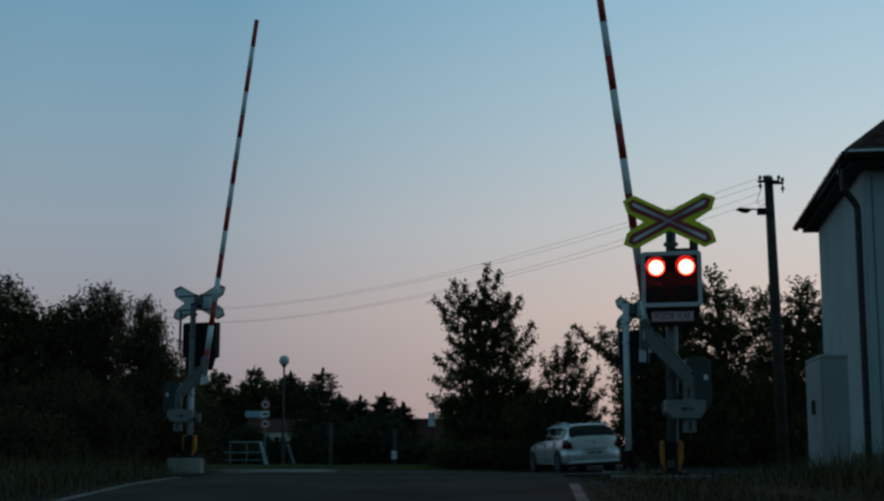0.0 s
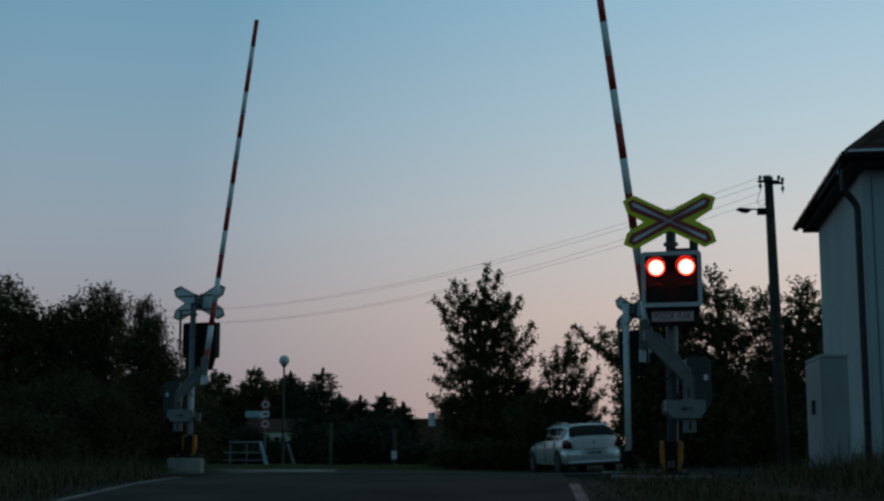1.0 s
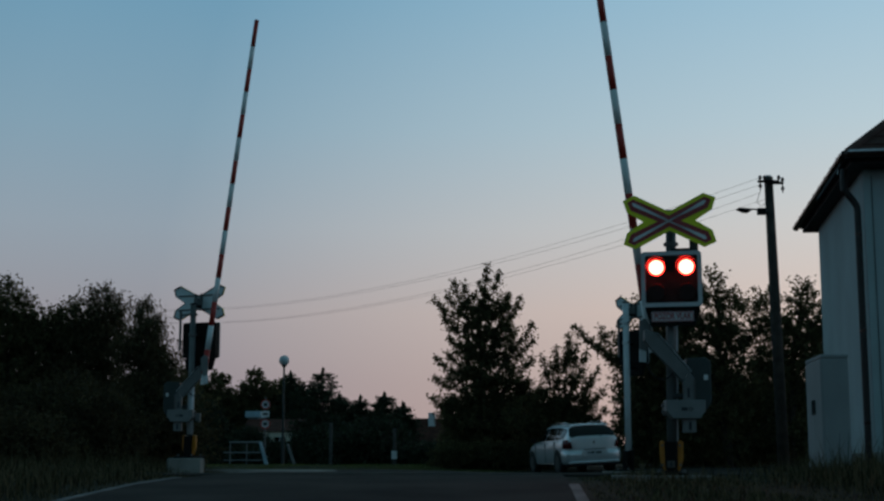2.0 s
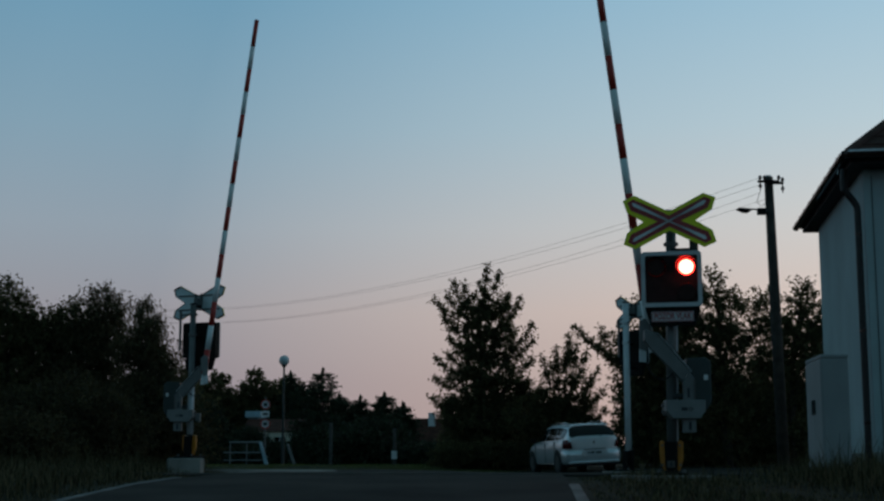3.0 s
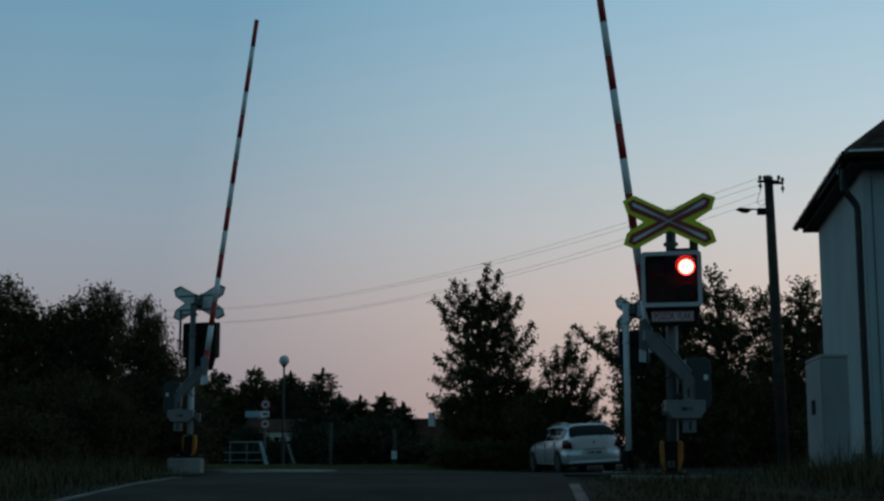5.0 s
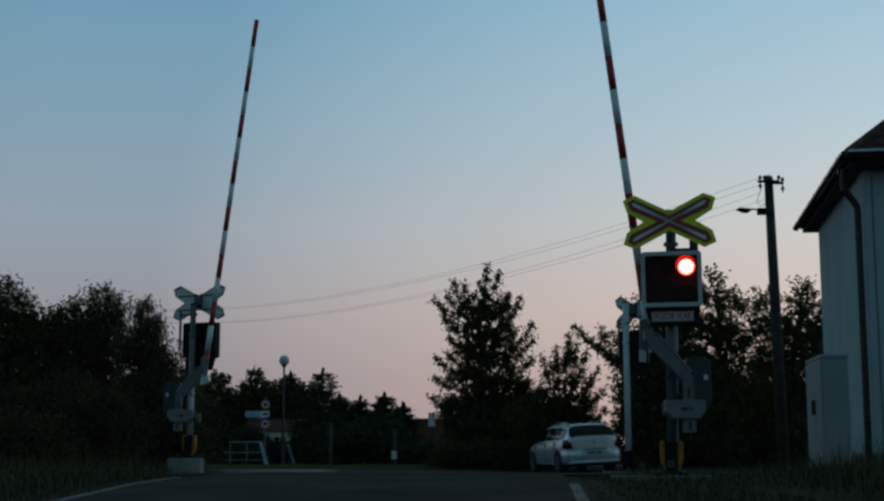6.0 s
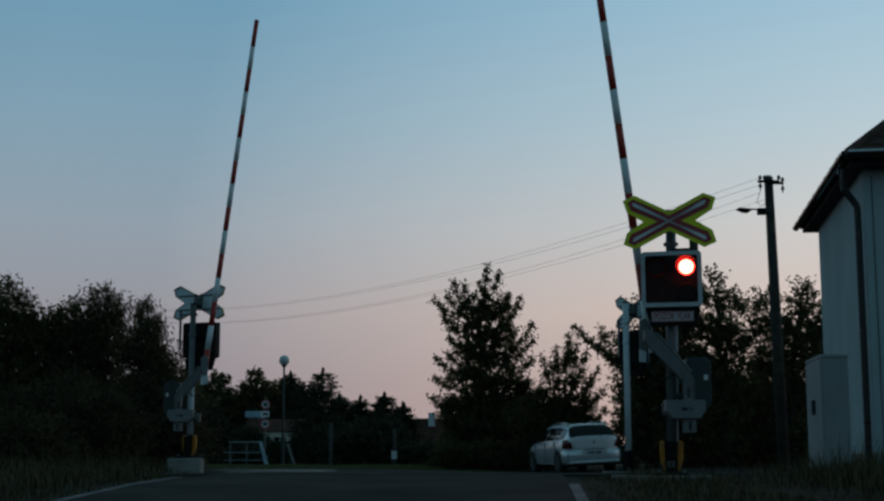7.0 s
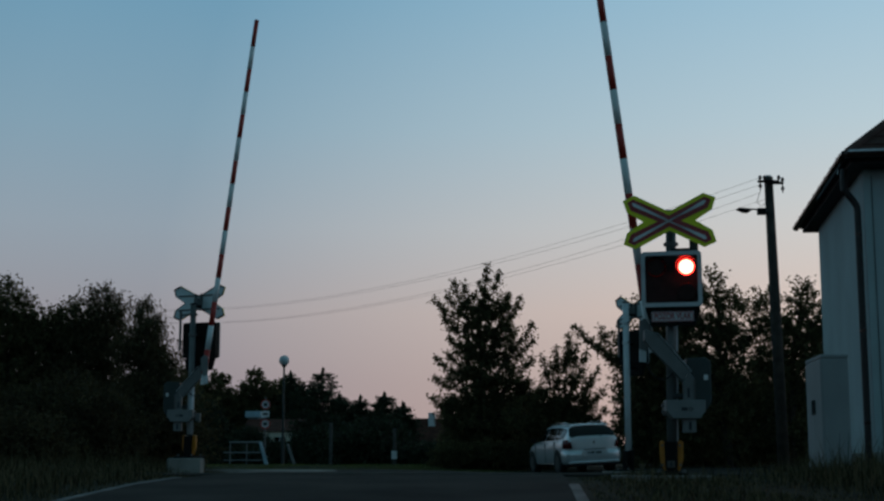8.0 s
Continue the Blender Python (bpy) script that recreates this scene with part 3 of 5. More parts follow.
# ---------------------------------------------------------------- house by the track
def build_house():
    h = thing("house", pose(7.0, 22.5, 0, 0, 0, -8.1), "pale plastered house with a dark hipped roof", "house")
    part("wall", box(0, 9.0, 0, 5.85, -0.3, 5.12), "plaster", h, "pale plastered wall")
    part("plinth", box(-0.03, 9.03, -0.03, 5.88, -0.3, 0.35, 0.01), "concrete", h)
    x0, x1, y0, y1, z = -0.31, 9.42, -0.55, 6.40, 5.12
    # soffit box made deeper so its dark side stands for the eaves' shade
    part("soffit", box(x0 + 0.05, x1 - 0.05, y0 + 0.05, y1 - 0.05, z - 0.11, z), "soffit", h, "dark stained eaves boards, deepened in place of shade on the wall")
    part("fascia", box(x0, x1, y0, y1, z - 0.02, z + 0.05), "soffit", h)
    rise, half = 0.85, (y1 - y0) / 2
    bm = bmesh.new()
    v = [bm.verts.new(p) for p in ((x0, y0, z + 0.05), (x1, y0, z + 0.05), (x1, y1, z + 0.05), (x0, y1, z + 0.05),
                                   (x0 + half, (y0 + y1) / 2, z + 0.05 + half * rise), (x1 - half, (y0 + y1) / 2, z + 0.05 + half * rise))]
    for f in ((0, 1, 5, 4), (1, 2, 5), (2, 3, 4, 5), (3, 0, 4), (3, 2, 1, 0)):
        bm.faces.new([v[i] for i in f])
    roof = part("roof", bm, "rooftile", h, "dark brown tiled hipped roof")
    top = (x0 + half, (y0 + y1) / 2, z + 0.08 + half * rise)
    part("ridge_cap", tube([(x0, y0, z + 0.07), top], 0.07, 8), "rooftile", roof)
    # rows of tiles on the roof side towards the track
    for k in range(16):
        t0 = k / 16
        a = Vector((x0 + t0 * (half), y0 + t0 * (half), z + 0.05 + t0 * half * rise))
        b = Vector((x1 - t0 * (half), y0 + t0 * (half), z + 0.05 + t0 * half * rise))
        part("tile_row", tube([a, b], 0.028, 5), "rooftile", roof)
    part("flashing", box(x0, x1, y0 - 0.10, y0 - 0.03, z + 0.05, z + 0.095, 0.008), "tin", h, "pale tin edge strip")

    def gutter(a, b, name):
        bm = bmesh.new()
        a, b = Vector(a), Vector(b)
        d = (b - a).normalized()
        side = d.cross(Vector((0, 0, 1)))
        rows = []
        for p in (a, b):
            rows.append([bm.verts.new(p + side * (r * math.cos(radians(t))) + Vector((0, 0, r * math.sin(radians(t))))) for r, t in [(0.075, t) for t in range(180, 361, 20)] + [(0.068, t) for t in range(360, 179, -20)]])
        n = len(rows[0])
        for k in range(n):
            bm.faces.new((rows[0][k], rows[0][(k + 1) % n], rows[1][(k + 1) % n], rows[1][k]))
        bm.faces.new(rows[0])
        bm.faces.new(rows[1][::-1])
        return part(name, bm, "gutter", h, "brown metal gutter", smooth=False)

    gutter((x0 - 0.07, y0 - 0.1, z + 0.03), (x0 - 0.07, y1 + 0.1, z + 0.03), "gutter")
    gutter((x0 - 0.1, y0 - 0.07, z + 0.03), (x1 + 0.1, y0 - 0.07, z + 0.03), "gutter")
    # glossy ball added on the gutter's corner to catch a red lamp glint
    bm = bmesh.new()
    bmesh.ops.create_uvsphere(bm, u_segments=20, v_segments=12, radius=0.062)
    part("gutter_glint_ball", bm, "gutter", h, "", Matrix.Translation((x0 - 0.07, y0 - 0.10, z + 0.015)), True)
    for k in range(9):
        yy = y0 + 0.3 + k * 0.78
        part("gutter_hook", box(x0 - 0.15, x0 + 0.01, yy, yy + 0.03, z + 0.025, z + 0.05), "gutter", h)
    pipe = [(x0 + 0.02, 0.05, z - 0.09), (x0 + 0.0, 0.05, z - 0.30), (x0 - 0.0, 0.05, z - 0.44), (-0.17, 0.05, z - 0.62), (-0.115, 0.05, z - 0.72), (-0.105, 0.05, z - 0.80), (-0.105, 0.05, 0.15)]
    part("downpipe", tube(pipe, 0.058, 12), "pipe", h, "brown metal downpipe")
    for zz in (3.9, 2.3, 0.8):
        part("pipe_clip", tube([(-0.105, 0.05, zz), (-0.105, 0.05, zz + 0.04)], 0.062, 12), "gutter", h)
    part("cable", tube([(0.13, -0.012, 4.9), (0.13, -0.012, 0.1)], 0.008, 6), "wire", h)
    part("bracket", tube([(x0 - 0.02, 0.3, z + 0.1), (x0 - 0.05, 0.3, z - 0.12)], 0.015, 6), "tin", h)


build_house()


# ---------------------------------------------------------------- relay cabinet
def build_cabinet():
    c = thing("relay_cabinet", pose(5.215, 19.0, 0.0, 0, 0, -5), "tall grey outdoor relay cabinet with dark handles", "cabinet")
    part("plinth", box(0.02, 0.34, 0.02, 1.18, -0.1, 0.08), "concrete", c)
    part("body", box(0, 0.36, 0, 1.2, 0.06, 1.60, 0.012), "cabinet", c, "grey cabinet body")
    part("roof", box(-0.010, 0.37, -0.010, 1.21, 1.598, 1.65, 0.012), "cabinet", c)
    for y0, y1, hy in ((0.02, 0.597, 0.52), (0.603, 1.18, 0.68)):
        d = part("door", box(-0.014, 0.002, y0, y1, 0.10, 1.57, 0.006), "cabinet", c)
        part("handle", box(-0.035, -0.012, hy - 0.03, hy + 0.03, 0.84, 1.05, 0.018), "rubber", d, "black door handle")


build_cabinet()


# ---------------------------------------------------------------- poles and wires
def utility_pole(m, label, lamp):
    p = thing("utility_pole", m, label, "utility pole", "utility poles")
    part("pole", tube([(0.10, 0, -0.6), (0.04, 0, 3.5), (-0.02, 0, 7.10)], [0.145, 0.13, 0.105], 16), "polewood", p, smooth=True)
    part("cap", tube([(-0.02, 0, 7.09), (-0.02, 0, 7.14)], [0.11, 0.06], 12), "tin", p)
    for z, x0, x1 in ((6.96, -0.26, 0.20), (6.92, 0.0, 0.30)):
        part("crossarm", box(x0 - 0.06, x1, -0.20, -0.12, z - 0.03, z + 0.03, 0.006), "black", p)
    for x, z in ((-0.26, 6.99), (-0.15, 6.99), (0.19, 6.99), (0.28, 6.94), (-0.26, 6.78), (0.28, 6.72)):
        part("insulator", tube([(x, -0.16, z - 0.02), (x, -0.16, z + 0.02), (x, -0.16, z + 0.04), (x, -0.16, z + 0.09), (x, -0.16, z + 0.12)], [0.012, 0.02, 0.045, 0.04, 0.02], 10), "porcelain", p)
    part("hanger", tube([(0.28, -0.16, 6.94), (0.28, -0.16, 6.68)], 0.014, 6), "black", p)
    part("hanger", tube([(-0.26, -0.16, 6.94), (-0.26, -0.16, 6.74)], 0.014, 6), "black", p)
    part("jumper", tube([(-0.26, -0.16, 6.74), (-0.36, -0.16, 6.45), (-0.25, -0.16, 6.34), (-0.12, -0.16, 6.45)], 0.008, 6), "wire", p)
    part("jumper", tube([(-0.15, -0.16, 6.97), (-0.14, -0.16, 6.2)], 0.007, 6), "wire", p)
    if lamp:
        part("lamp_arm", tube([(-0.05, -0.05, 6.27), (-0.62, -0.12, 6.29)], 0.022, 8), "galv", p)
        part("street_lamp_head", slab([(-0.86, 6.27), (-0.80, 6.31), (-0.55, 6.29), (-0.50, 6.24), (-0.58, 6.19), (-0.70, 6.20)], -0.22, -0.04, 0.015), "black", p, "dark street lamp head")
        part("junction_box", box(-0.34, -0.13, -0.16, -0.02, 6.15, 6.31, 0.015), "black", p)
    return p


utility_pole(pose(7.98, 33, 0), "dark wooden utility pole with insulators and street lamp", True)
utility_pole(pose(-13.6, 62, 0.1, 0, 0, 40), "dark wooden utility pole behind the trees", False)
for dx, z0, z1, sag in ((-0.26, 7.05, 7.15, 1.02), (-0.26, 6.88, 7.10, 0.98), (-0.26, 6.68, 6.62, 1.11), (-0.15, 6.52, 6.58, 1.05)):
    pts = []
    for k in range(41):
        t = k / 40
        pts.append((7.98 + dx + (-13.6 - 7.98) * t, 32.84 + 29 * t, z0 + (z1 - z0) * t - 4 * sag * t * (1 - t)))
    tagged(obj("overhead_wire", tube(pts, 0.0037, 5), "wire"), "thin dark overhead wire sagging between poles", "wire", "overhead wires")


# ---------------------------------------------------------------- parked car
def soft_curve(ys, keys, vals):
    """Values between keys, rounded off where the slope changes."""
    fine = np.linspace(ys[0] - 0.3, ys[-1] + 0.3, 401)
    v = np.interp(fine, keys, vals)
    k = np.hanning(23)
    v = np.convolve(np.pad(v, 11, mode="edge"), k / k.sum(), mode="valid")
    return np.interp(ys, fine, v)


def grid_mesh(rows, closed=False):
    bm = bmesh.new()
    vs = [[bm.verts.new(p) for p in r] for r in rows]
    n = len(vs[0])
    for r0, r1 in zip(vs, vs[1:]):
        for k in range(n if closed else n - 1):
            bm.faces.new((r0[k], r0[(k + 1) % n], r1[(k + 1) % n], r1[k]))
    return bm, vs


def plate_from(rows, thick, out):
    """A pane: a grid of points given a thickness towards out."""
    bm, vs = grid_mesh(rows)
    e = bmesh.ops.extrude_face_region(bm, geom=bm.faces[:])
    bmesh.ops.translate(bm, vec=Vector(out) * thick, verts=[v for v in e["geom"] if isinstance(v, bmesh.types.BMVert)])
    return bm


def build_car():
    c = thing("estate_car", pose(3.85, 41.45, -0.05, 0, -3.2, 11) @ Matrix.Diagonal((0.93, 1, 1, 1)), "silver estate car parked with its tail to the crossing", "car")
    # lower body: floor, shoulder height and half width along the length
    ys = np.linspace(-2.29, 2.35, 56)
    zf = soft_curve(ys, [-2.6, -2.3, -1.9, 1.8, 2.6], [0.36, 0.30, 0.22, 0.22, 0.34])
    zs = soft_curve(ys, [-2.6, -2.2, -1.2, 0.9, 1.6, 2.1, 2.6], [0.93, 0.965, 0.965, 0.92, 0.84, 0.72, 0.45])
    w = soft_curve(ys, [-2.7, -2.28, -2.05, -1.5, 1.5, 2.0, 2.6], [0.66, 0.76, 0.845, 0.875, 0.87, 0.80, 0.44])
    rows = []
    for y, f, t, h in zip(ys, zf, zs, w):
        half = [(0.0, f), (0.78 * h, f), (0.93 * h, f + 0.05), (0.985 * h, f + 0.16), (h, f + 0.45 * (t - f)), (0.992 * h, f + 0.72 * (t - f)), (0.965 * h, t - 0.055), (0.925 * h, t - 0.01), (0.80 * h, t + 0.012), (0.0, t + 0.03)]
        rows.append([(x, y, z) for x, z in half] + [(-x, y, z) for x, z in half[-2:0:-1]])
    bm, vs = grid_mesh(rows, True)
    bm.faces.new(vs[0])
    bm.faces.new(vs[-1][::-1])
    part("body", bm, "carpaint", c, "silver painted body", smooth=True)

    # cabin: roof height and half widths along the length
    def roof_z(y):
        return float(np.interp(y, cy, cz))

    cy = np.linspace(-2.34, 1.45, 50)
    cz = soft_curve(cy, [-2.7, -2.36, -2.06, -1.80, -1.2, -0.3, 0.3, 1.45, 2.0], [0.88, 0.93, 1.29, 1.36, 1.40, 1.415, 1.375, 0.90, 0.80])
    cb = soft_curve(cy, [-2.7, -2.3, -1.6, 0.6, 1.5, 2.0], [0.70, 0.77, 0.835, 0.845, 0.78, 0.70])
    ct = soft_curve(cy, [-2.7, -2.3, -1.9, -1.0, 0.4, 1.45], [0.70, 0.74, 0.62, 0.615, 0.62, 0.72])

    def side_x(y, z):
        b0, t0, zt = float(np.interp(y, cy, cb)), float(np.interp(y, cy, ct)), roof_z(y)
        q = min(1.0, max(0.0, (z - 0.90) / max(zt - 0.05 - 0.90, 0.02)))
        return b0 + (t0 - b0) * q ** 1.35

    rows = []
    for y in cy:
        zt = roof_z(y)
        top = float(np.interp(y, cy, ct))
        half = [(side_x(y, 0.90 + q * (zt - 0.95)), 0.90 + q * (zt - 0.95)) for q in (0, 0.2, 0.4, 0.6, 0.8, 1.0)] + [(top * 0.95, zt - 0.02), (top * 0.84, zt - 0.004), (top * 0.5, zt + 0.008), (0, zt + 0.012)]
        rows.append([(x, y, z) for x, z in half] + [(-x, y, z) for x, z in half[-2::-1]])
    bm, vs = grid_mesh(rows)
    bm.faces.new(vs[0])
    bm.faces.new(vs[-1][::-1])
    part("cabin", bm, "carpaint", c, smooth=True)

    # glass that follows the cabin
    rows = []
    for y, wide in ((-2.275, 0.86), (-2.255, 0.95), (-2.21, 0.995), (-2.12, 1.0), (-2.03, 0.985), (-1.975, 0.95), (-1.955, 0.88)):
        rows.append([(u * wide * float(np.interp(y, cy, ct)), y - 0.010, roof_z(y) + 0.014 - 0.05 * abs(u) ** 7) for u in np.linspace(-1, 1, 19)])
    part("rear_window", plate_from(rows, 0.012, (0, -0.7, 0.7)), "carglass", c, "dark tinted rear window")
    for sx in (-1, 1):
        for y0, y1, lift0, lift1 in ((-1.95, -1.18, 0.16, 0.0), (-1.10, -0.16, 0.0, 0.0), (-0.08, 1.02, 0.0, 0.02)):
            rows = []
            for k in range(9):
                y = y0 + (y1 - y0) * k / 8
                lo = 0.965 - 0.02 * (y + 1) * 0.5 + (lift0 if k == 0 else lift0 * 0.4 if k == 1 else 0.0)
                hi = max(lo + 0.015, roof_z(y) - 0.095)
                rows.append([(sx * (side_x(y, z) + 0.004), y, z) for z in np.linspace(lo, hi, 6)])
            part("window", plate_from(rows, 0.008, (sx, 0, 0.15)), "carglass", c)
        part("roof_rail", tube([(sx * 0.56, -1.75, 1.365), (sx * 0.57, -1.62, 1.425), (sx * 0.575, -0.9, 1.45), (sx * 0.575, -0.1, 1.445), (sx * 0.57, 0.08, 1.39)], 0.017, 8), "chrome", c, "bright roof rail", smooth=True)
        part("door_mirror", box(sx * 0.97 - 0.085, sx * 0.97 + 0.085, 0.74, 0.86, 0.93, 1.05, 0.03), "black", c)
        part("mirror_arm", box(sx * 0.86 - 0.05, sx * 0.86 + 0.05, 0.78, 0.83, 0.93, 0.97, 0.01), "black", c)
        part("sill_trim", box(sx * 0.872 - 0.012, sx * 0.872 + 0.012, -1.0, 1.0, 0.255, 0.30, 0.008), "chrome", c, "bright sill strip")
        for y in (-1.42, 1.36):
            # no arch is cut out: black discs on the body stand for its shade
            arch_outline = [(y + 0.375 * math.cos(radians(a)), 0.33 + 0.36 * math.sin(radians(a))) for a in range(-20, 201, 10)]
            bm = bmesh.new()
            for x in (0.60, 0.884):
                bm.faces.new([bm.verts.new((sx * x, q, max(z, 0.2))) for q, z in arch_outline])
            part("arch_shade", bm, "black", c)
            wh = part("wheel", tube([(sx * 0.66, y, 0.325), (sx * 0.68, y, 0.325), (sx * 0.875, y, 0.325), (sx * 0.893, y, 0.325)], [0.29, 0.325, 0.325, 0.29], 28), "rubber", c, "black tyre")
            part("rim", tube([(sx * 0.888, y, 0.325), (sx * 0.898, y, 0.325)], [0.215, 0.20], 20), "greypost", wh, "dull grey rim")
        for y in (-1.13, -0.12, 0.98):
            part("door_seam", box(sx * 0.868 - 0.012, sx * 0.868 + 0.012, y - 0.006, y + 0.006, 0.34, 0.93), "ink", c)
        for y in (-0.98, 0.06):
            part("door_handle", box(sx * 0.868 - 0.022, sx * 0.868 + 0.022, y, y + 0.17, 0.80, 0.835, 0.010), "carpaint", c)

    # bands wrapped round the tail
    def tail(a, out):
        ca, sa = math.cos(radians(a)), math.sin(radians(a))
        return ((0.855 + out) * math.copysign(abs(ca) ** 0.42, ca), -1.90 - (0.45 + out) * abs(sa) ** 0.62)

    def band(name, mat, a0, a1, prof, label="", n=30):
        rows = []
        for k in range(n + 1):
            a = a0 + (a1 - a0) * k / n
            rows.append([(*tail(a, o), z) for o, z in prof])
        bm, vs = grid_mesh(rows, True)
        bm.faces.new(vs[0])
        bm.faces.new(vs[-1][::-1])
        return part(name, bm, mat, c, label, smooth=True)

    band("bumper", "carpaint", 180, 360, [(-0.04, 0.68), (0.005, 0.675), (0.055, 0.63), (0.065, 0.52), (0.055, 0.38), (0.03, 0.29), (-0.03, 0.26), (-0.10, 0.30)], "silver painted bumper", 48)
    band("bumper_trim", "palepost", 226, 314, [(0.03, 0.345), (0.078, 0.345), (0.074, 0.285), (0.02, 0.278)], "bright bumper strip")
    band("diffuser", "rubber", 205, 335, [(-0.10, 0.29), (0.015, 0.285), (-0.01, 0.20), (-0.10, 0.20)])
    for a0, a1 in ((189, 236), (351, 304)):
        band("tail_lamp", "taillamp", a0, a1, [(-0.06, 0.95), (0.022, 0.945), (0.046, 0.85), (0.040, 0.71), (-0.06, 0.69)], "dark red tail lamp", 12)
    part("tailgate", plate_from([[(u * q, -2.285 + 0.055 * abs(u) ** 4 + (0.06 * max(0, z - 0.8)), z) for u in np.linspace(-1, 1, 15)] for z, q in ((0.50, 0.60), (0.60, 0.64), (0.75, 0.66), (0.88, 0.70), (0.965, 0.72), (0.99, 0.72))], 0.105, (0, -1, 0.0)), "carpaint", c)
    pr = part("plate_surround", slab(round_rect(-0.40, 0.40, 0.475, 0.665, 0.05), -2.435, -2.37, 0.012), "carpaint", c, "plate recess with a bright rim")
    part("recess_lip", box(-0.36, 0.36, -2.445, -2.41, 0.662, 0.680, 0.006), "ink", pr)
    pl = part("number_plate", box(-0.26, 0.26, -2.446, -2.436, 0.515, 0.625, 0.003), "plate", c, "white number plate")
    for x0, x1 in ((-0.22, -0.17), (-0.13, -0.03), (0.03, 0.20)):
        part("plate_bar", box(x0, x1, -2.449, -2.445, 0.545, 0.597), "greypost", pl)
    part("wiper", tube([(0.0, -2.30, 0.99), (0.30, -2.285, 1.03)], 0.010, 6), "black", c)
    part("spoiler", plate_from([[(u * 0.60, -1.93 - 0.05 * k + 0.03 * abs(u) ** 3, 1.345 + 0.012 - 0.012 * k - 0.02 * abs(u) ** 4) for u in np.linspace(-1, 1, 11)] for k in range(3)], 0.022, (0, 0, 1)), "carpaint", c)
    part("high_brake_lamp", box(-0.16, 0.16, -2.045, -2.03, 1.332, 1.348), "taillamp", c)
    part("tailgate_badge", slab([(0, 0.90), (0.035, 0.85), (0, 0.80), (-0.035, 0.85)], -2.402, -2.385), "greypost", c, "diamond-shaped badge")
    part("aerial", tube([(0, -1.55, 1.39), (0, -1.68, 1.49)], 0.006, 5), "black", c)


build_car()


# ---------------------------------------------------------------- trees
rng = np.random.default_rng(7)


def leaf_cloud(centres, axes, leaf, narrow, droop):
    """Leaves as small folded diamonds: centres, growth directions, length, width share."""
    n = len(centres)
    d = axes / np.linalg.norm(axes, axis=1, keepdims=True)
    r = rng.normal(size=(n, 3))
    side = np.cross(d, r)
    side /= np.linalg.norm(side, axis=1, keepdims=True) + 1e-9
    up = np.cross(side, d)
    ln = (leaf * rng.uniform(0.6, 1.25, n))[:, None]
    w = ln * narrow
    a = centres
    b = centres + d * ln * 0.5 + side * w + up * w * 0.35
    c = centres + d * ln + np.array([0, 0, -droop]) * ln
    e = centres + d * ln * 0.5 - side * w + up * w * 0.35
    v = np.stack([a, b, c, e], 1).reshape(-1, 3)
    f = np.arange(n * 4).reshape(n, 4)
    return v, f


def crown_leaves(lobes, sprays, per, leaf, narrow, twig, droop=0.2, rise=0.5):
    """Sprays of leaves on short twigs spread through rounded lobes (x, y, z, radius across, radius up)."""
    lb = np.array(lobes, float)
    wgt = lb[:, 3] * lb[:, 4]
    pick = rng.choice(len(lb), sprays, p=wgt / wgt.sum())
    u = rng.normal(size=(sprays, 3))
    u /= np.linalg.norm(u, axis=1, keepdims=True)
    rad = rng.uniform(0.15, 1.0, sprays) ** 0.55 * (1 + 0.10 * rng.normal(size=sprays))
    R = np.stack([lb[pick, 3], lb[pick, 3], lb[pick, 4]], 1)
    base = lb[pick, :3] + u * rad[:, None] * R
    # draw the sprays together into clumps, with gaps between them
    heart = rng.choice(sprays, max(1, sprays // 14), replace=False)
    own = heart[np.argmin(((base[:, None, :] - base[heart][None]) ** 2).sum(2), 1)]
    base += (base[own] - base) * rng.uniform(0.1, 0.65, sprays)[:, None]
    out = u + np.array([0, 0, rise]) + 0.45 * rng.normal(size=(sprays, 3))
    out /= np.linalg.norm(out, axis=1, keepdims=True)
    ln = twig * rng.uniform(0.4, 1.3, sprays)
    t = np.tile(np.linspace(0.1, 1.0, per), (sprays, 1))
    pts = base[:, None, :] + out[:, None, :] * (t * ln[:, None])[..., None]
    pts[..., 2] -= droop * 0.4 * (t ** 2) * ln[:, None]
    pts += rng.normal(size=pts.shape) * 0.025
    ax = out[:, None, :] * 0.6 + rng.normal(size=pts.shape) * 0.75 + np.array([0, 0, -droop])
    tips = (base, base + out * ln[:, None])
    v, f = leaf_cloud(pts.reshape(-1, 3), ax.reshape(-1, 3), leaf, narrow, droop)
    return v, f, tips


def twig_mesh(tips, count, r):
    a, b = tips
    k = rng.choice(len(a), min(count, len(a)), replace=False)
    a, b = a[k], b[k]
    d = b - a
    s = np.cross(d, rng.normal(size=d.shape))
    s = s / (np.linalg.norm(s, axis=1, keepdims=True) + 1e-9) * r
    q = np.cross(d, s)
    q = q / (np.linalg.norm(q, axis=1, keepdims=True) + 1e-9) * r
    v = np.stack([a + s, a - 0.5 * s + q, a - 0.5 * s - q, b], 1).reshape(-1, 3)
    o = (np.arange(len(a)) * 4)[:, None, None]
    f = (o + np.array([[0, 1, 3], [1, 2, 3], [2, 0, 3]])[None]).reshape(-1, 3)
    return v, f


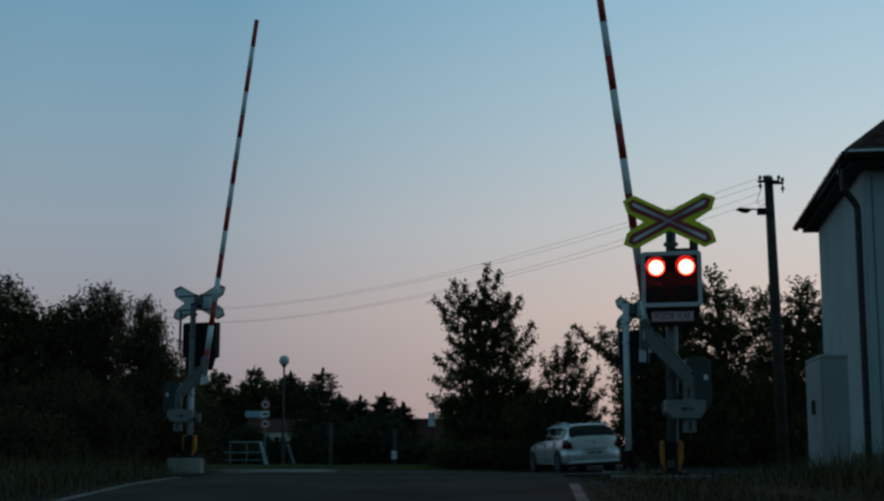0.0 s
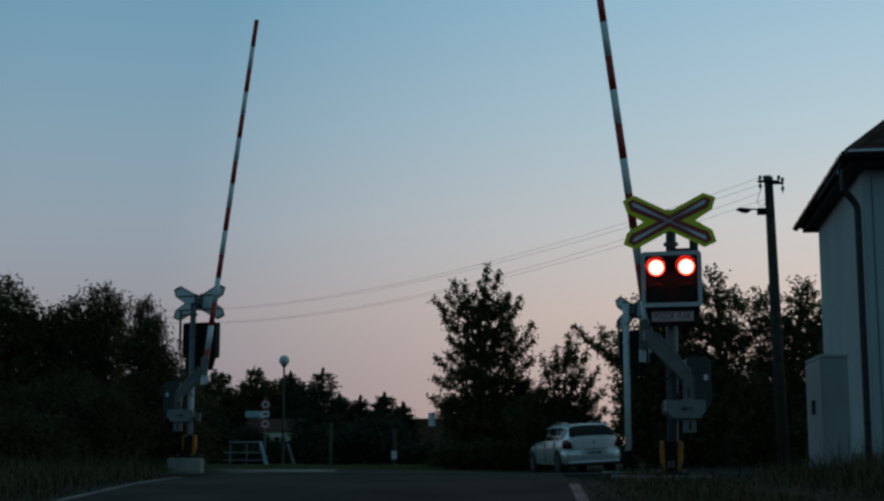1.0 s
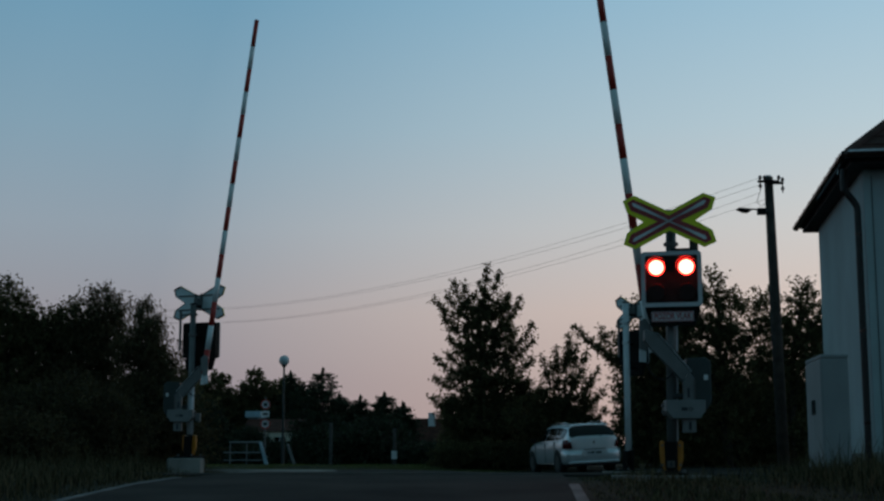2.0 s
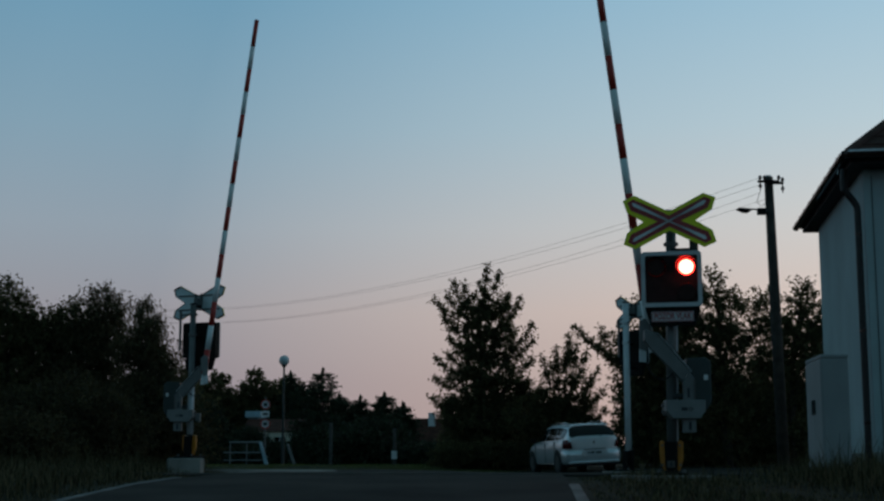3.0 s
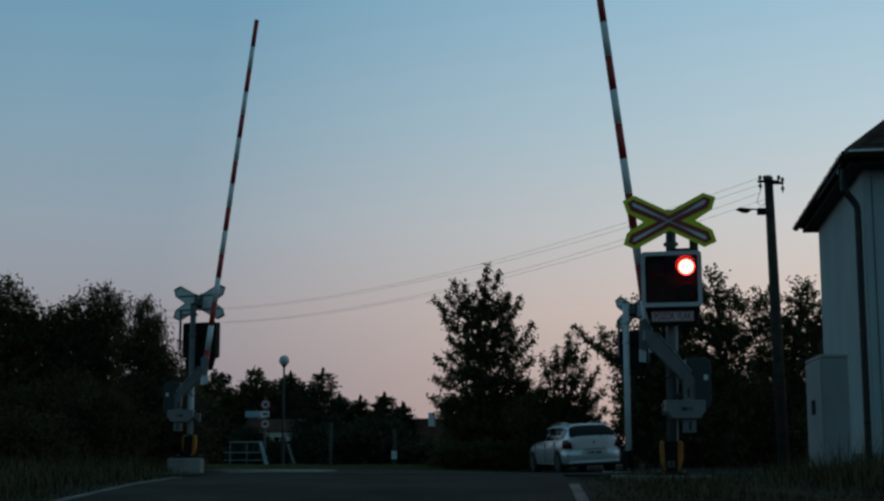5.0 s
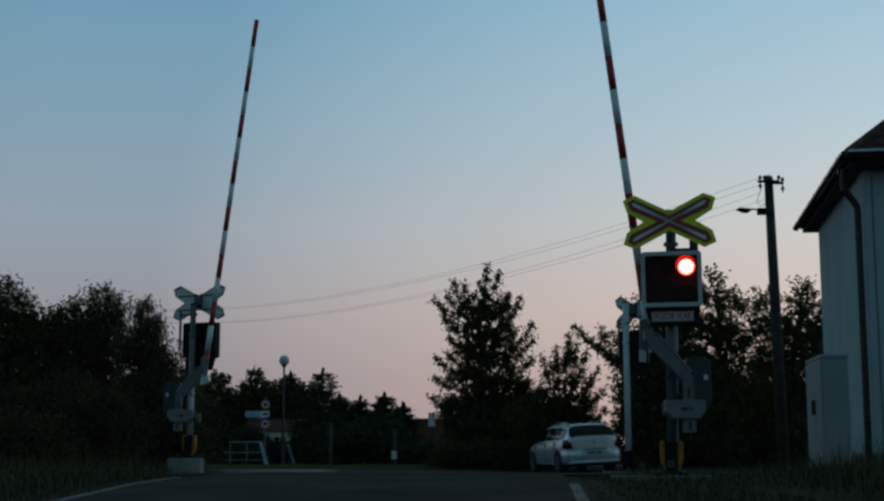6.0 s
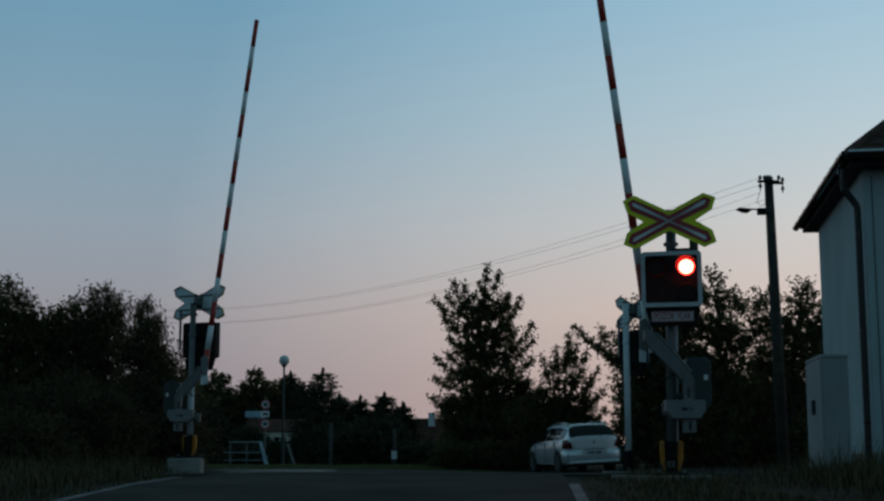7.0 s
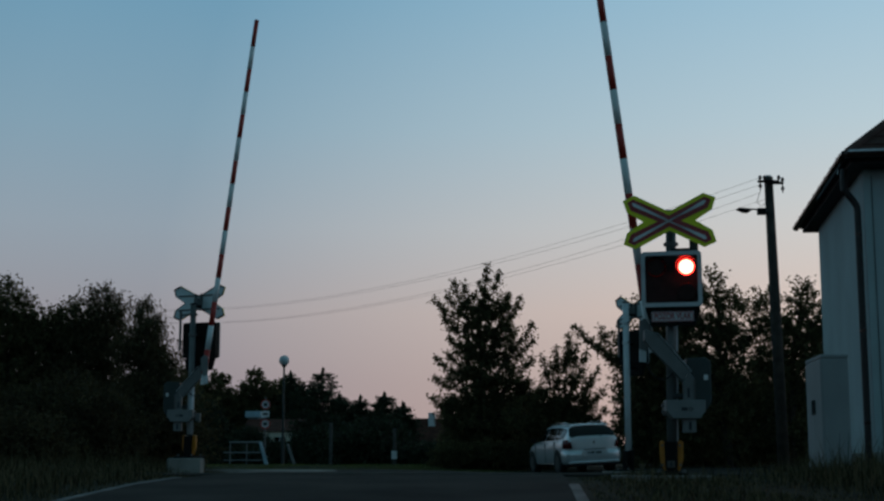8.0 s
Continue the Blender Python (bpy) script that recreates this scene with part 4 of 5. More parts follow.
def tree(x, y, z, lobes, sprays, label, per=8, leaf=0.13, narrow=0.28, twig=0.45, trunk=0.12, mat="leaf", droop=0.25, rise=0.6, name="tree", category="tree", shoots=0, shoot=0.9, boughs=()):
    """A tree: tapered trunk, limbs to each lobe of the crown, and leaves on twigs. Lobes are relative to the base."""
    global rng
    rng = np.random.default_rng(int(abs(x * 131 + y * 17) * 10))
    t = thing(name, pose(x, y, z), label, category)
    top = max(l[2] + 0.4 * l[4] for l in lobes)
    cx = float(np.mean([l[0] for l in lobes]))
    bm = bmesh.new()
    stem = [(cx * 0.5 * k * k + 0.05 * math.sin(3.1 * k + x), 0.05 * math.cos(4.0 * k + x), -0.2 + (top * 0.85 + 0.2) * k) for k in (0, 0.15, 0.35, 0.55, 0.8, 1.0)]
    tube(stem, [trunk * 1.25, trunk, trunk * 0.8, trunk * 0.6, trunk * 0.35, trunk * 0.1], 10, bm)
    part("trunk", bm, "bark", t, smooth=True)
    for l in lobes:
        bm = bmesh.new()
        f = min(0.85, max(0.12, (l[2] - 0.75 * l[4]) / max(top, 0.1)))
        i = f * (len(stem) - 1)
        a = Vector(stem[int(i)]).lerp(Vector(stem[min(int(i) + 1, 5)]), i - int(i))
        c = Vector(l[:3])
        mid = a.lerp(c, 0.5) + Vector((0, 0, -0.12 * l[4]))
        tip = c + Vector((0.15 * l[3], 0, 0.85 * l[4]))
        tube([a, mid, c, tip], [trunk * 0.45, trunk * 0.32, trunk * 0.2, trunk * 0.05], 6, bm)
        for k in range(5):
            e = c + Vector((rng.uniform(-1, 1) * l[3], rng.uniform(-1, 1) * l[3], rng.uniform(-0.3, 0.9) * l[4])) * 0.8
            tube([mid.lerp(c, 0.2 * k), (mid.lerp(c, 0.2 * k) + e) / 2 + Vector((0, 0, 0.05)), e], [trunk * 0.16, trunk * 0.1, trunk * 0.03], 5, bm)
        part("limb", bm, "bark", t, smooth=True)
    v, f, tips = crown_leaves(lobes, sprays, per, leaf, narrow, twig, droop, rise)
    if shoots:
        high = [l for l in lobes if l[2] > 0.35 * top]
        v2, f2, tips2 = crown_leaves(high, shoots, 22, leaf, narrow, shoot, droop * 0.5, rise)
        v, f = np.concatenate([v, v2]), np.concatenate([f, f2 + len(v)])
        tips = (np.concatenate([tips[0], tips2[0]]), np.concatenate([tips[1], tips2[1]]))
    # leafy boughs that stand out from the crown: foot and tip, in x and z
    for x0, z0, x1, z1 in boughs:
        reach = math.hypot(x1 - x0, z1 - z0)
        a, e = Vector((x0, rng.uniform(-0.3, 0.3), z0)), Vector((x1, rng.uniform(-0.6, 0.6), z1))
        mid = a.lerp(e, 0.55) + Vector((0.12 * (x1 - x0), 0, -0.10 * reach))
        part("limb", tube([a, mid, e], [0.028, 0.016, 0.004], 5), "bark", t)
        n = int(90 + 150 * reach)
        q = np.sort(rng.uniform(0.22, 1.03, n))
        line = np.outer((1 - q) ** 2, a) + np.outer(2 * q * (1 - q), mid) + np.outer(q ** 2, e)
        knot = np.sin(q * reach * 17 + x1 * 5) * 0.5 + 0.5
        pts = line + rng.normal(size=(n, 3)) * (0.035 + 0.10 * (1 - 0.45 * q) * knot)[:, None]
        v2, f2 = leaf_cloud(pts, rng.normal(size=(n, 3)) + np.array([0.5 * (x1 - x0), 0, 0.5]), leaf, narrow, droop)
        v, f = np.concatenate([v, v2]), np.concatenate([f, f2 + len(v)])
    fast_mesh("crown", v, f, mat, t)
    v, f = twig_mesh(tips, len(tips[0]) // 2, 0.006)
    tagged(fast_mesh("twig_spray", v, f, "bark", t), kind="stuff")
    return t


def conifer(x, y, z, height, width, label, sprays=3400):
    global rng
    rng = np.random.default_rng(int(abs(x * 131 + y * 17) * 10))
    t = thing("conifer", pose(x, y, z), label, "tree")
    part("trunk", tube([(0, 0, -0.2), (0.04, 0, height * 0.5), (0, 0, height)], [0.16, 0.10, 0.015], 8), "bark", t)
    nb = 260
    hb = np.linspace(0.06, 0.98, nb) + rng.normal(size=nb) * 0.008
    ab = rng.uniform(0, 2 * math.pi, nb)
    lb = width * np.clip(1.03 - hb, 0.02, 1) ** 0.75 * rng.uniform(0.45, 1.08, nb) + 0.05
    j = rng.choice(nb, sprays, p=(lb + 0.1) / (lb + 0.1).sum())
    tt = rng.uniform(0.05, 1.0, sprays)
    sag = -0.18 * tt + 0.22 * tt * tt
    ang = ab[j] + rng.normal(size=sprays) * 0.10
    base = np.stack([np.cos(ang) * lb[j] * tt, np.sin(ang) * lb[j] * tt, hb[j] * height + lb[j] * sag], 1) + rng.normal(size=(sprays, 3)) * 0.05
    out = np.stack([np.cos(ang), np.sin(ang), 0.1 + 0 * ang], 1)
    pts = base[:, None, :] + out[:, None, :] * np.linspace(0, 0.28, 5)[None, :, None]
    ax = out[:, None, :] + rng.normal(size=pts.shape) * 0.8
    v, f = leaf_cloud(pts.reshape(-1, 3), ax.reshape(-1, 3), 0.13, 0.3, 0.4)
    v2, f2 = leaf_cloud(np.stack([0 * hb, 0 * hb, hb * height + 0.02 * height], 1), rng.normal(size=(nb, 3)) * 0.3 + np.array([0, 0, 1]), 0.3, 0.25, 0.0)
    v, f = np.concatenate([v, v2]), np.concatenate([f, f2 + len(v)])
    fast_mesh("crown", v, f, "needle", t)
    return t


# the lone tree behind the street, with a smaller one beside it
tree(1.25, 48, 0.05, [(0.00, 0, 5.6, 0.26, 0.44), (0.64, 0, 5.5, 0.25, 0.40), (-0.41, 0, 5.3, 0.24, 0.36), (1.01, 0.2, 5.3, 0.19, 0.32), (0.28, 0, 4.9, 0.50, 0.52), (-0.51, 0, 4.7, 0.24, 0.32), (0.97, 0, 4.6, 0.26, 0.44), (0.18, 0, 4.1, 0.53, 0.56), (1.20, 0, 3.9, 0.28, 0.40),
                       (-0.46, 0.2, 3.9, 0.22, 0.32), (0.28, 0, 3.3, 0.62, 0.64), (-0.69, 0, 3.1, 0.31, 0.32), (1.20, 0, 3.0, 0.31, 0.48), (0.18, 0, 2.4, 0.74, 0.64), (-0.92, 0, 2.2, 0.31, 0.36), (1.29, 0, 2.2, 0.37, 0.48), (1.70, 0, 1.8, 0.50, 0.50), (1.75, 0, 2.5, 0.35, 0.40), (-0.75, 0, 1.7, 0.60, 0.45), (0.18, 0, 1.4, 1.36, 0.76), (0.18, 0, 0.6, 1.53, 0.57)],
     3200, "tall dark broad-leaved tree with an open crown", per=13, leaf=0.12, twig=0.42, trunk=0.16, rise=1.0,
     boughs=((0.1, 5.6, 0.34, 6.97), (0.4, 5.9, 0.78, 6.85), (-0.3, 5.3, -0.84, 6.5), (-0.2, 5.4, -0.5, 6.35), (-0.5, 5.0, -1.5, 5.9), (-0.4, 5.2, -1.07, 5.95), (0.8, 5.3, 1.08, 6.05), (1.0, 5.1, 1.52, 5.95), (0.5, 5.7, 0.1, 6.5), (1.1, 4.0, 1.88, 5.0),
             (1.2, 3.8, 1.92, 4.45), (-0.4, 3.5, -1.07, 4.0), (-0.5, 3.2, -1.45, 3.8), (-0.7, 2.7, -1.5, 3.15), (-0.9, 2.0, -1.6, 2.4), (-0.4, 4.2, -1.0, 4.55), (-0.6, 4.7, -1.2, 5.3), (1.3, 3.2, 1.85, 3.75)))
tree(4.0, 46, 0.0, [(0.14, 0, 3.4, 0.21, 0.40), (-0.32, 0, 3.0, 0.16, 0.40), (0.46, 0, 2.9, 0.21, 0.32), (0.09, 0, 2.5, 0.38, 0.40), (-0.64, 0, 2.2, 0.29, 0.52), (0.60, 0, 2.2, 0.21, 0.32), (-1.30, 0, 1.6, 0.50, 0.60), (-0.30, 0, 2.0, 0.50, 0.45), (0.60, 0, 1.5, 0.45, 0.45), (0.95, 0, 1.25, 0.35, 0.45), (0.80, 0, 1.9, 0.28, 0.35), (0.95, 0, 0.7, 0.45, 0.45), (0.09, 0, 1.7, 0.68, 0.57), (-0.55, 0, 1.3, 0.77, 0.76), (0.28, 0, 1.1, 0.59, 0.57)],
     1450, "small dark tree with thin upright shoots", per=12, leaf=0.115, twig=0.38, trunk=0.08, rise=1.1,
     boughs=((0.1, 3.2, 0.21, 4.42), (-0.1, 3.0, -0.22, 4.0), (-0.4, 2.7, -0.69, 3.72), (0.3, 3.1, 0.5, 4.2), (0.4, 2.9, 0.82, 3.9), (0.5, 2.5, 1.2, 3.35), (0.6, 2.0, 1.28, 2.6), (0.7, 1.3, 1.36, 2.0), (0.4, 2.2, 0.92, 2.85), (0.0, 3.4, 0.35, 4.0)))

# wood on the side of the house
tree(8.6, 42, -0.18, [(-0.2, 0, 5.5, 0.5, 0.6), (-0.9, 0, 5.0, 0.8, 0.7), (0.2, 0, 4.6, 0.8, 0.8), (-0.6, 0, 3.8, 1.1, 0.9), (0.5, 0, 3.3, 0.9, 0.8), (-0.5, 0, 2.5, 1.3, 0.9), (0, 0, 1.4, 1.5, 1.1)], 1500, "dark leafy tree behind the signals", shoots=55, per=12, leaf=0.125, twig=0.5, trunk=0.15)
tree(10.6, 42, -0.18, [(-0.7, 0, 5.1, 0.3, 0.6), (0.55, 0, 5.2, 0.55, 0.5), (0.9, 0, 4.8, 0.5, 0.6), (-0.4, 0, 4.2, 0.8, 0.7), (0.5, 0, 3.9, 0.9, 0.7), (0.2, 0, 2.9, 1.2, 0.9), (-0.3, 0, 1.7, 1.4, 1.1), (0.5, 0, 0.9, 1.5, 0.8)], 1500, "dark leafy tree behind the utility pole", shoots=55, per=12, leaf=0.125, twig=0.5, trunk=0.14)
tree(6.4, 42, 0.0, [(0.3, 0, 4.6, 0.7, 0.7), (-0.5, 0, 3.7, 0.45, 0.45), (0.6, 0, 3.6, 0.9, 0.8), (-0.15, 0, 2.9, 0.65, 0.6), (0.3, 0, 2.0, 0.85, 0.9), (-0.70, 0, 2.7, 0.32, 0.40), (-0.80, 0, 1.9, 0.38, 0.50), (-0.85, 0, 1.0, 0.42, 0.60), (0.25, 0, 1.0, 1.0, 0.9)], 2300, "dark leafy tree with a branch hanging over the car", shoots=55, boughs=((-0.3, 3.1, -2.3, 4.35), (-0.4, 3.0, -1.7, 3.75), (-0.3, 2.9, -1.3, 3.3), (-1.2, 3.7, -1.6, 4.2)), per=12, leaf=0.125, twig=0.5, trunk=0.12)
tree(12.6, 44, 0.0, [(0, 0, 4.2, 1.0, 1.0), (0.4, 0, 3.0, 1.3, 1.0), (0, 0, 1.6, 1.5, 1.2)], 1100, "dark leafy tree beside the house", leaf=0.17, trunk=0.12)
tree(8.0, 46, 0.0, [(0, 0, 3.0, 1.1, 0.8), (-0.6, 0, 2.2, 1.1, 1.0), (0.9, 0, 2.0, 1.4, 1.1), (0, 0, 0.9, 1.6, 0.9)], 2200, "dense dark shrub tree in the wood", leaf=0.14, trunk=0.10)
tree(9.0, 49, 0.0, [(0, 0, 3.1, 1.4, 0.9), (-1.1, 0, 1.5, 1.3, 1.0), (1.2, 0, 1.5, 1.3, 1.0), (0, 0, 0.8, 1.9, 0.9)], 2400, "dense dark shrub tree in the wood", leaf=0.13, trunk=0.10)
tree(11.8, 49, 0.0, [(0, 0, 3.1, 1.4, 0.9), (-1.1, 0, 1.5, 1.3, 1.0), (1.2, 0, 1.5, 1.3, 1.0), (0, 0, 0.8, 1.9, 0.9)], 2400, "dense dark shrub tree in the wood", leaf=0.13, trunk=0.10)
tree(10.0, 47, 0.0, [(0, 0, 2.5, 1.4, 0.8), (-1, 0, 2.0, 1.3, 1.0), (1, 0, 1.8, 1.4, 1.1), (0, 0, 0.8, 1.9, 0.9)], 2200, "dense dark shrub tree in the wood", leaf=0.14, trunk=0.10)

# thicket on the other side of the road
tree(-7.35, 30, -0.18, [(0, 0, 3.6, 0.35, 0.55), (-0.35, 0, 3.2, 0.5, 0.6), (0.12, 0, 3.1, 0.36, 0.6), (-0.15, 0, 2.4, 0.60, 0.8), (-0.4, 0, 1.6, 1.0, 0.9), (0.4, 0, 1.2, 1.0, 0.9)], 2300, "dark willow-like tree with a feathery top", per=10, leaf=0.115, narrow=0.15, twig=0.42, shoots=90, shoot=0.6, mat="willow", droop=0.5, trunk=0.09)
tree(-6.15, 28.5, -0.18, [(0.05, 0, 3.25, 0.16, 0.45), (0, 0, 2.7, 0.35, 0.5), (0.15, 0, 2.1, 0.5, 0.6), (0.2, 0, 1.4, 0.75, 0.8), (0.1, 0, 0.7, 0.9, 0.7)], 2500, "narrow dark tree with drooping twigs", per=10, leaf=0.105, narrow=0.15, twig=0.4, shoots=90, shoot=0.6, mat="willow", droop=0.6, trunk=0.07)
tree(-9.4, 30, -0.18, [(-0.1, 0, 3.75, 0.3, 0.5), (0.25, 0, 3.35, 0.3, 0.5), (-0.3, 0, 3.0, 0.6, 0.6), (0.5, 0, 2.8, 0.5, 0.6), (0, 0, 2.1, 1.0, 0.8), (0.2, 0, 1.2, 1.1, 0.9)], 2000, "dark leafy tree in a thicket", per=12, leaf=0.095, twig=0.4, trunk=0.09)
tree(-8.4, 30.5, -0.18, [(0.1, 0, 3.4, 0.3, 0.5), (-0.3, 0, 3.1, 0.5, 0.5), (0.3, 0, 2.9, 0.5, 0.5), (0, 0, 1.9, 0.9, 0.8), (0, 0, 1.0, 1.0, 0.9)], 1700, "dark leafy tree in a thicket", per=12, leaf=0.095, twig=0.4, trunk=0.08)
tree(-10.5, 31, 0.0, [(0, 0, 3.5, 0.8, 0.8), (0.3, 0, 2.6, 1.0, 0.9), (-0.3, 0, 1.4, 1.2, 1.1)], 1400, "dark leafy tree in a thicket", per=11, leaf=0.10, trunk=0.09)
for bx_, by_, bh_ in ((-10.0, 27.5, 1.7), (-8.6, 27, 1.6), (-7.4, 27, 1.8), (-6.6, 26.3, 1.5), (-5.7, 28.0, 1.7), (-9.3, 25, 1.1), (-7.6, 24.6, 1.0)):
    tree(bx_, by_, 0.0, [(0, 0, bh_ * 0.72, 0.65, bh_ * 0.3), (0.35, 0, bh_ * 0.45, 0.8, bh_ * 0.4), (-0.4, 0, bh_ * 0.35, 0.8, bh_ * 0.35)], 1300, "low dense shrub in front of a thicket", mat="willow", leaf=0.075, twig=0.35, trunk=0.04, name="shrub", category="shrub")

# trees farther off
for tx, ty, th, tw in ((-15.6, 96, 6.2, 2.4), (-12.9, 97, 6.6, 2.3), (-11.0, 98, 6.3, 1.9), (-17.5, 95, 6.6, 2.4), (-11.4, 60, 3.6, 1.4)):
    tree(tx, ty, 0.1, [(0, 0, th * 0.8, tw * 0.45, th * 0.2), (tw * 0.4, 0, th * 0.62, tw * 0.55, th * 0.2), (-tw * 0.4, 0, th * 0.58, tw * 0.55, th * 0.22), (0, 0, th * 0.35, tw * 0.8, th * 0.3)], 1500, "dark round-crowned tree in the distance", leaf=0.30, twig=0.5, trunk=0.12)
for tx, ty, th, tw in ((-6.9, 80, 5.4, 2.8), (-9.3, 93, 5.4, 2.5), (-8.4, 94, 5.2, 2.6), (-6.0, 81, 4.0, 2.0), (-4.75, 80, 3.8, 1.9), (-3.35, 80, 4.0, 2.1), (-2.3, 82, 3.5, 1.8), (-10.4, 95, 6.3, 1.9), (-5.5, 84, 3.3, 2.0), (-4.0, 84, 3.3, 2.2)):
    conifer(tx, ty, 0.15, th, tw, "dark conifer in the distance")
for sx_, sy_, sw_, sh_ in ((-3.4, 66, 1.7, 2.3), (-2.5, 68, 1.0, 2.2), (-5.0, 68, 1.5, 2.3), (-5.9, 63, 0.7, 1.5), (-8.6, 60, 0.9, 0.7), (-0.6, 66, 1.2, 1.0), (-5.4, 62, 0.7, 1.5), (-9.9, 57, 1.1, 2.7), (1.9, 57, 1.0, 2.7), (3.0, 57, 1.3, 2.9), (4.2, 57, 1.2, 2.4), (-3.2, 54, 1.4, 1.3), (-1.4, 59, 1.2, 0.7), (0.2, 54, 1.2, 0.7), (-8.7, 70, 1.0, 1.1), (-7.3, 70, 0.9, 1.1), (-10.0, 66, 1.0, 1.0), (-10.6, 78, 1.0, 2.0), (-11.2, 79, 0.9, 2.1)):
    tree(sx_, sy_, 0.12, [(0, 0, sh_ * 0.7, sw_ * 0.6, sh_ * 0.3), (sw_ * 0.5, 0, sh_ * 0.45, sw_ * 0.6, sh_ * 0.4), (-sw_ * 0.5, 0, sh_ * 0.45, sw_ * 0.6, sh_ * 0.4)], 1300, "dark garden shrub in the distance", mat="needle", leaf=0.12, twig=0.4, trunk=0.06, name="shrub", category="shrub")
for hx_ in (1.6, 2.6, 3.6, 0.6):
    tree(hx_, 46.0, 0.0, [(0, 0, 0.5, 0.7, 0.42), (0.4, 0, 0.4, 0.6, 0.35), (-0.4, 0, 0.4, 0.6, 0.35)], 900, "low dark clipped hedge shrub", leaf=0.08, twig=0.25, trunk=0.04, name="hedge_shrub", category="hedge")

# belt of woods all round
def far_woods():
    global rng
    rng = np.random.default_rng(11)
    n = 70000
    ang = rng.uniform(0, 2 * math.pi, n)
    d = rng.uniform(150, 175, n)
    back = np.clip(-np.sin(ang), 0, 1) * 8
    h = 2.0 + 0.8 * np.sin(ang * 19) + 0.6 * np.sin(ang * 47 + 1) + 0.4 * np.sin(ang * 113)
    z = rng.uniform(0, 1, n) ** 0.8 * (h + back + rng.normal(size=n) * 0.3)
    c = np.stack([np.cos(ang) * d, np.sin(ang) * d, z], 1)
    v, f = leaf_cloud(c, rng.normal(size=(n, 3)) + np.array([0, 0, 0.5]), 1.1, 0.4, 0.1)
    tagged(fast_mesh("far_woods", v, f, "needle"), "dark distant belt of woods on the horizon", "woods", kind="stuff")


far_woods()


# ---------------------------------------------------------------- things behind the crossing
def street_globe():
    g = thing("street_lamp", pose(-6.51, 57, 0.12), "street lamp with an opal globe on a slim post", "street lamp")
    part("post", tube([(0, 0, -0.2), (0, 0, 1.2), (0, 0, 1.22), (0, 0, 4.1)], [0.075, 0.075, 0.05, 0.04], 12), "enclosure", g)
    part("collar", tube([(0, 0, 4.05), (0, 0, 4.12), (0, 0, 4.16)], [0.06, 0.10, 0.12], 12), "black", g)
    bm = bmesh.new()
    bmesh.ops.create_uvsphere(bm, u_segments=20, v_segments=12, radius=0.215)
    part("globe", bm, "globe", g, "opal glass globe", Matrix.Translation((0, 0, 4.33)), True)


street_globe()


def sign_post():
    s = thing("road_sign", pose(-7.12, 56, 0.1), "post with two round signs and a small plate", "road sign")
    part("post", tube([(0, 0.03, -0.2), (0, 0.03, 2.8)], 0.03, 8), "galv", s)
    for z in (2.50, 1.72):
        disc = [(0.20 * math.cos(2 * math.pi * k / 24), z + 0.20 * math.sin(2 * math.pi * k / 24)) for k in range(24)]
        d = part("sign_disc", slab(disc, -0.01, 0.01), "framewhite", s)
        inner = [(x * 0.76, z + (q - z) * 0.76) for x, q in disc]
        part("red_rim", ring_plate(disc, inner, -0.016, -0.009), "red", d)
        part("symbol", box(-0.07, 0.07, -0.015, -0.009, z - 0.06, z + 0.06), "ink", d)
    part("plate", box(-0.16, 0.16, -0.01, 0.01, 2.0, 2.24), "signwhite", s)
    part("plate_bar", box(-0.10, 0.10, -0.014, -0.009, 2.08, 2.16), "ink", s)


sign_post()


def steel_frame():
    f = thing("guard_railing", pose(-7.5, 55, 0.12), "pale blue steel railing with slanting legs", "railing")
    for x0, x1 in ((0.33, 0.64),):
        part("leg", slab([(x0 - 0.06, 0.98), (x0 + 0.06, 0.98), (x1 + 0.08, -0.1), (x1 - 0.08, -0.1)], -0.05, 0.05, 0.01), "bluepaint", f)
    for x in (-0.85, -0.2):
        part("upright", tube([(x, 0, 0.95), (x, 0, -0.2)], 0.022, 8), "greypaint", f)
    part("rail", tube([(-0.9, 0, 0.95), (0.36, 0, 0.95)], 0.035, 8), "greypaint", f)
    part("rail", tube([(-1.1, 0, 0.55), (0.45, 0, 0.55)], 0.03, 8), "greypaint", f)
    part("rail", tube([(-1.1, 0, 0.25), (0.55, 0, 0.25)], 0.025, 8), "greypaint", f)
    g = thing("slanting_post", pose(-6.2, 56, 0.12), "dull slanting steel post beside the lamp", "post")
    part("shaft", slab([(-0.06, 0.92), (0.04, 0.92), (0.40, -0.1), (0.28, -0.1)], -0.05, 0.05, 0.01), "greypaint", g)
    part("foot", box(0.22, 0.46, -0.1, 0.1, -0.15, -0.05), "concrete", g)


steel_frame()

for px_, py_, h_, lab in ((-4.15, 52, 1.62, "grey concrete post by a garden"), (-1.75, 51.5, 1.40, "pale concrete post with a small white sign")):
    p = thing("concrete_post", pose(px_, py_, 0.12), lab, "post")
    part("shaft", box(-0.062, 0.062, -0.062, 0.062, -0.2, h_, 0.015), "greypost", p)
    if py_ == 51.5:
        part("sign_plate", box(-0.11, 0.09, -0.085, -0.061, 0.28, 0.58), "signwhite", p)


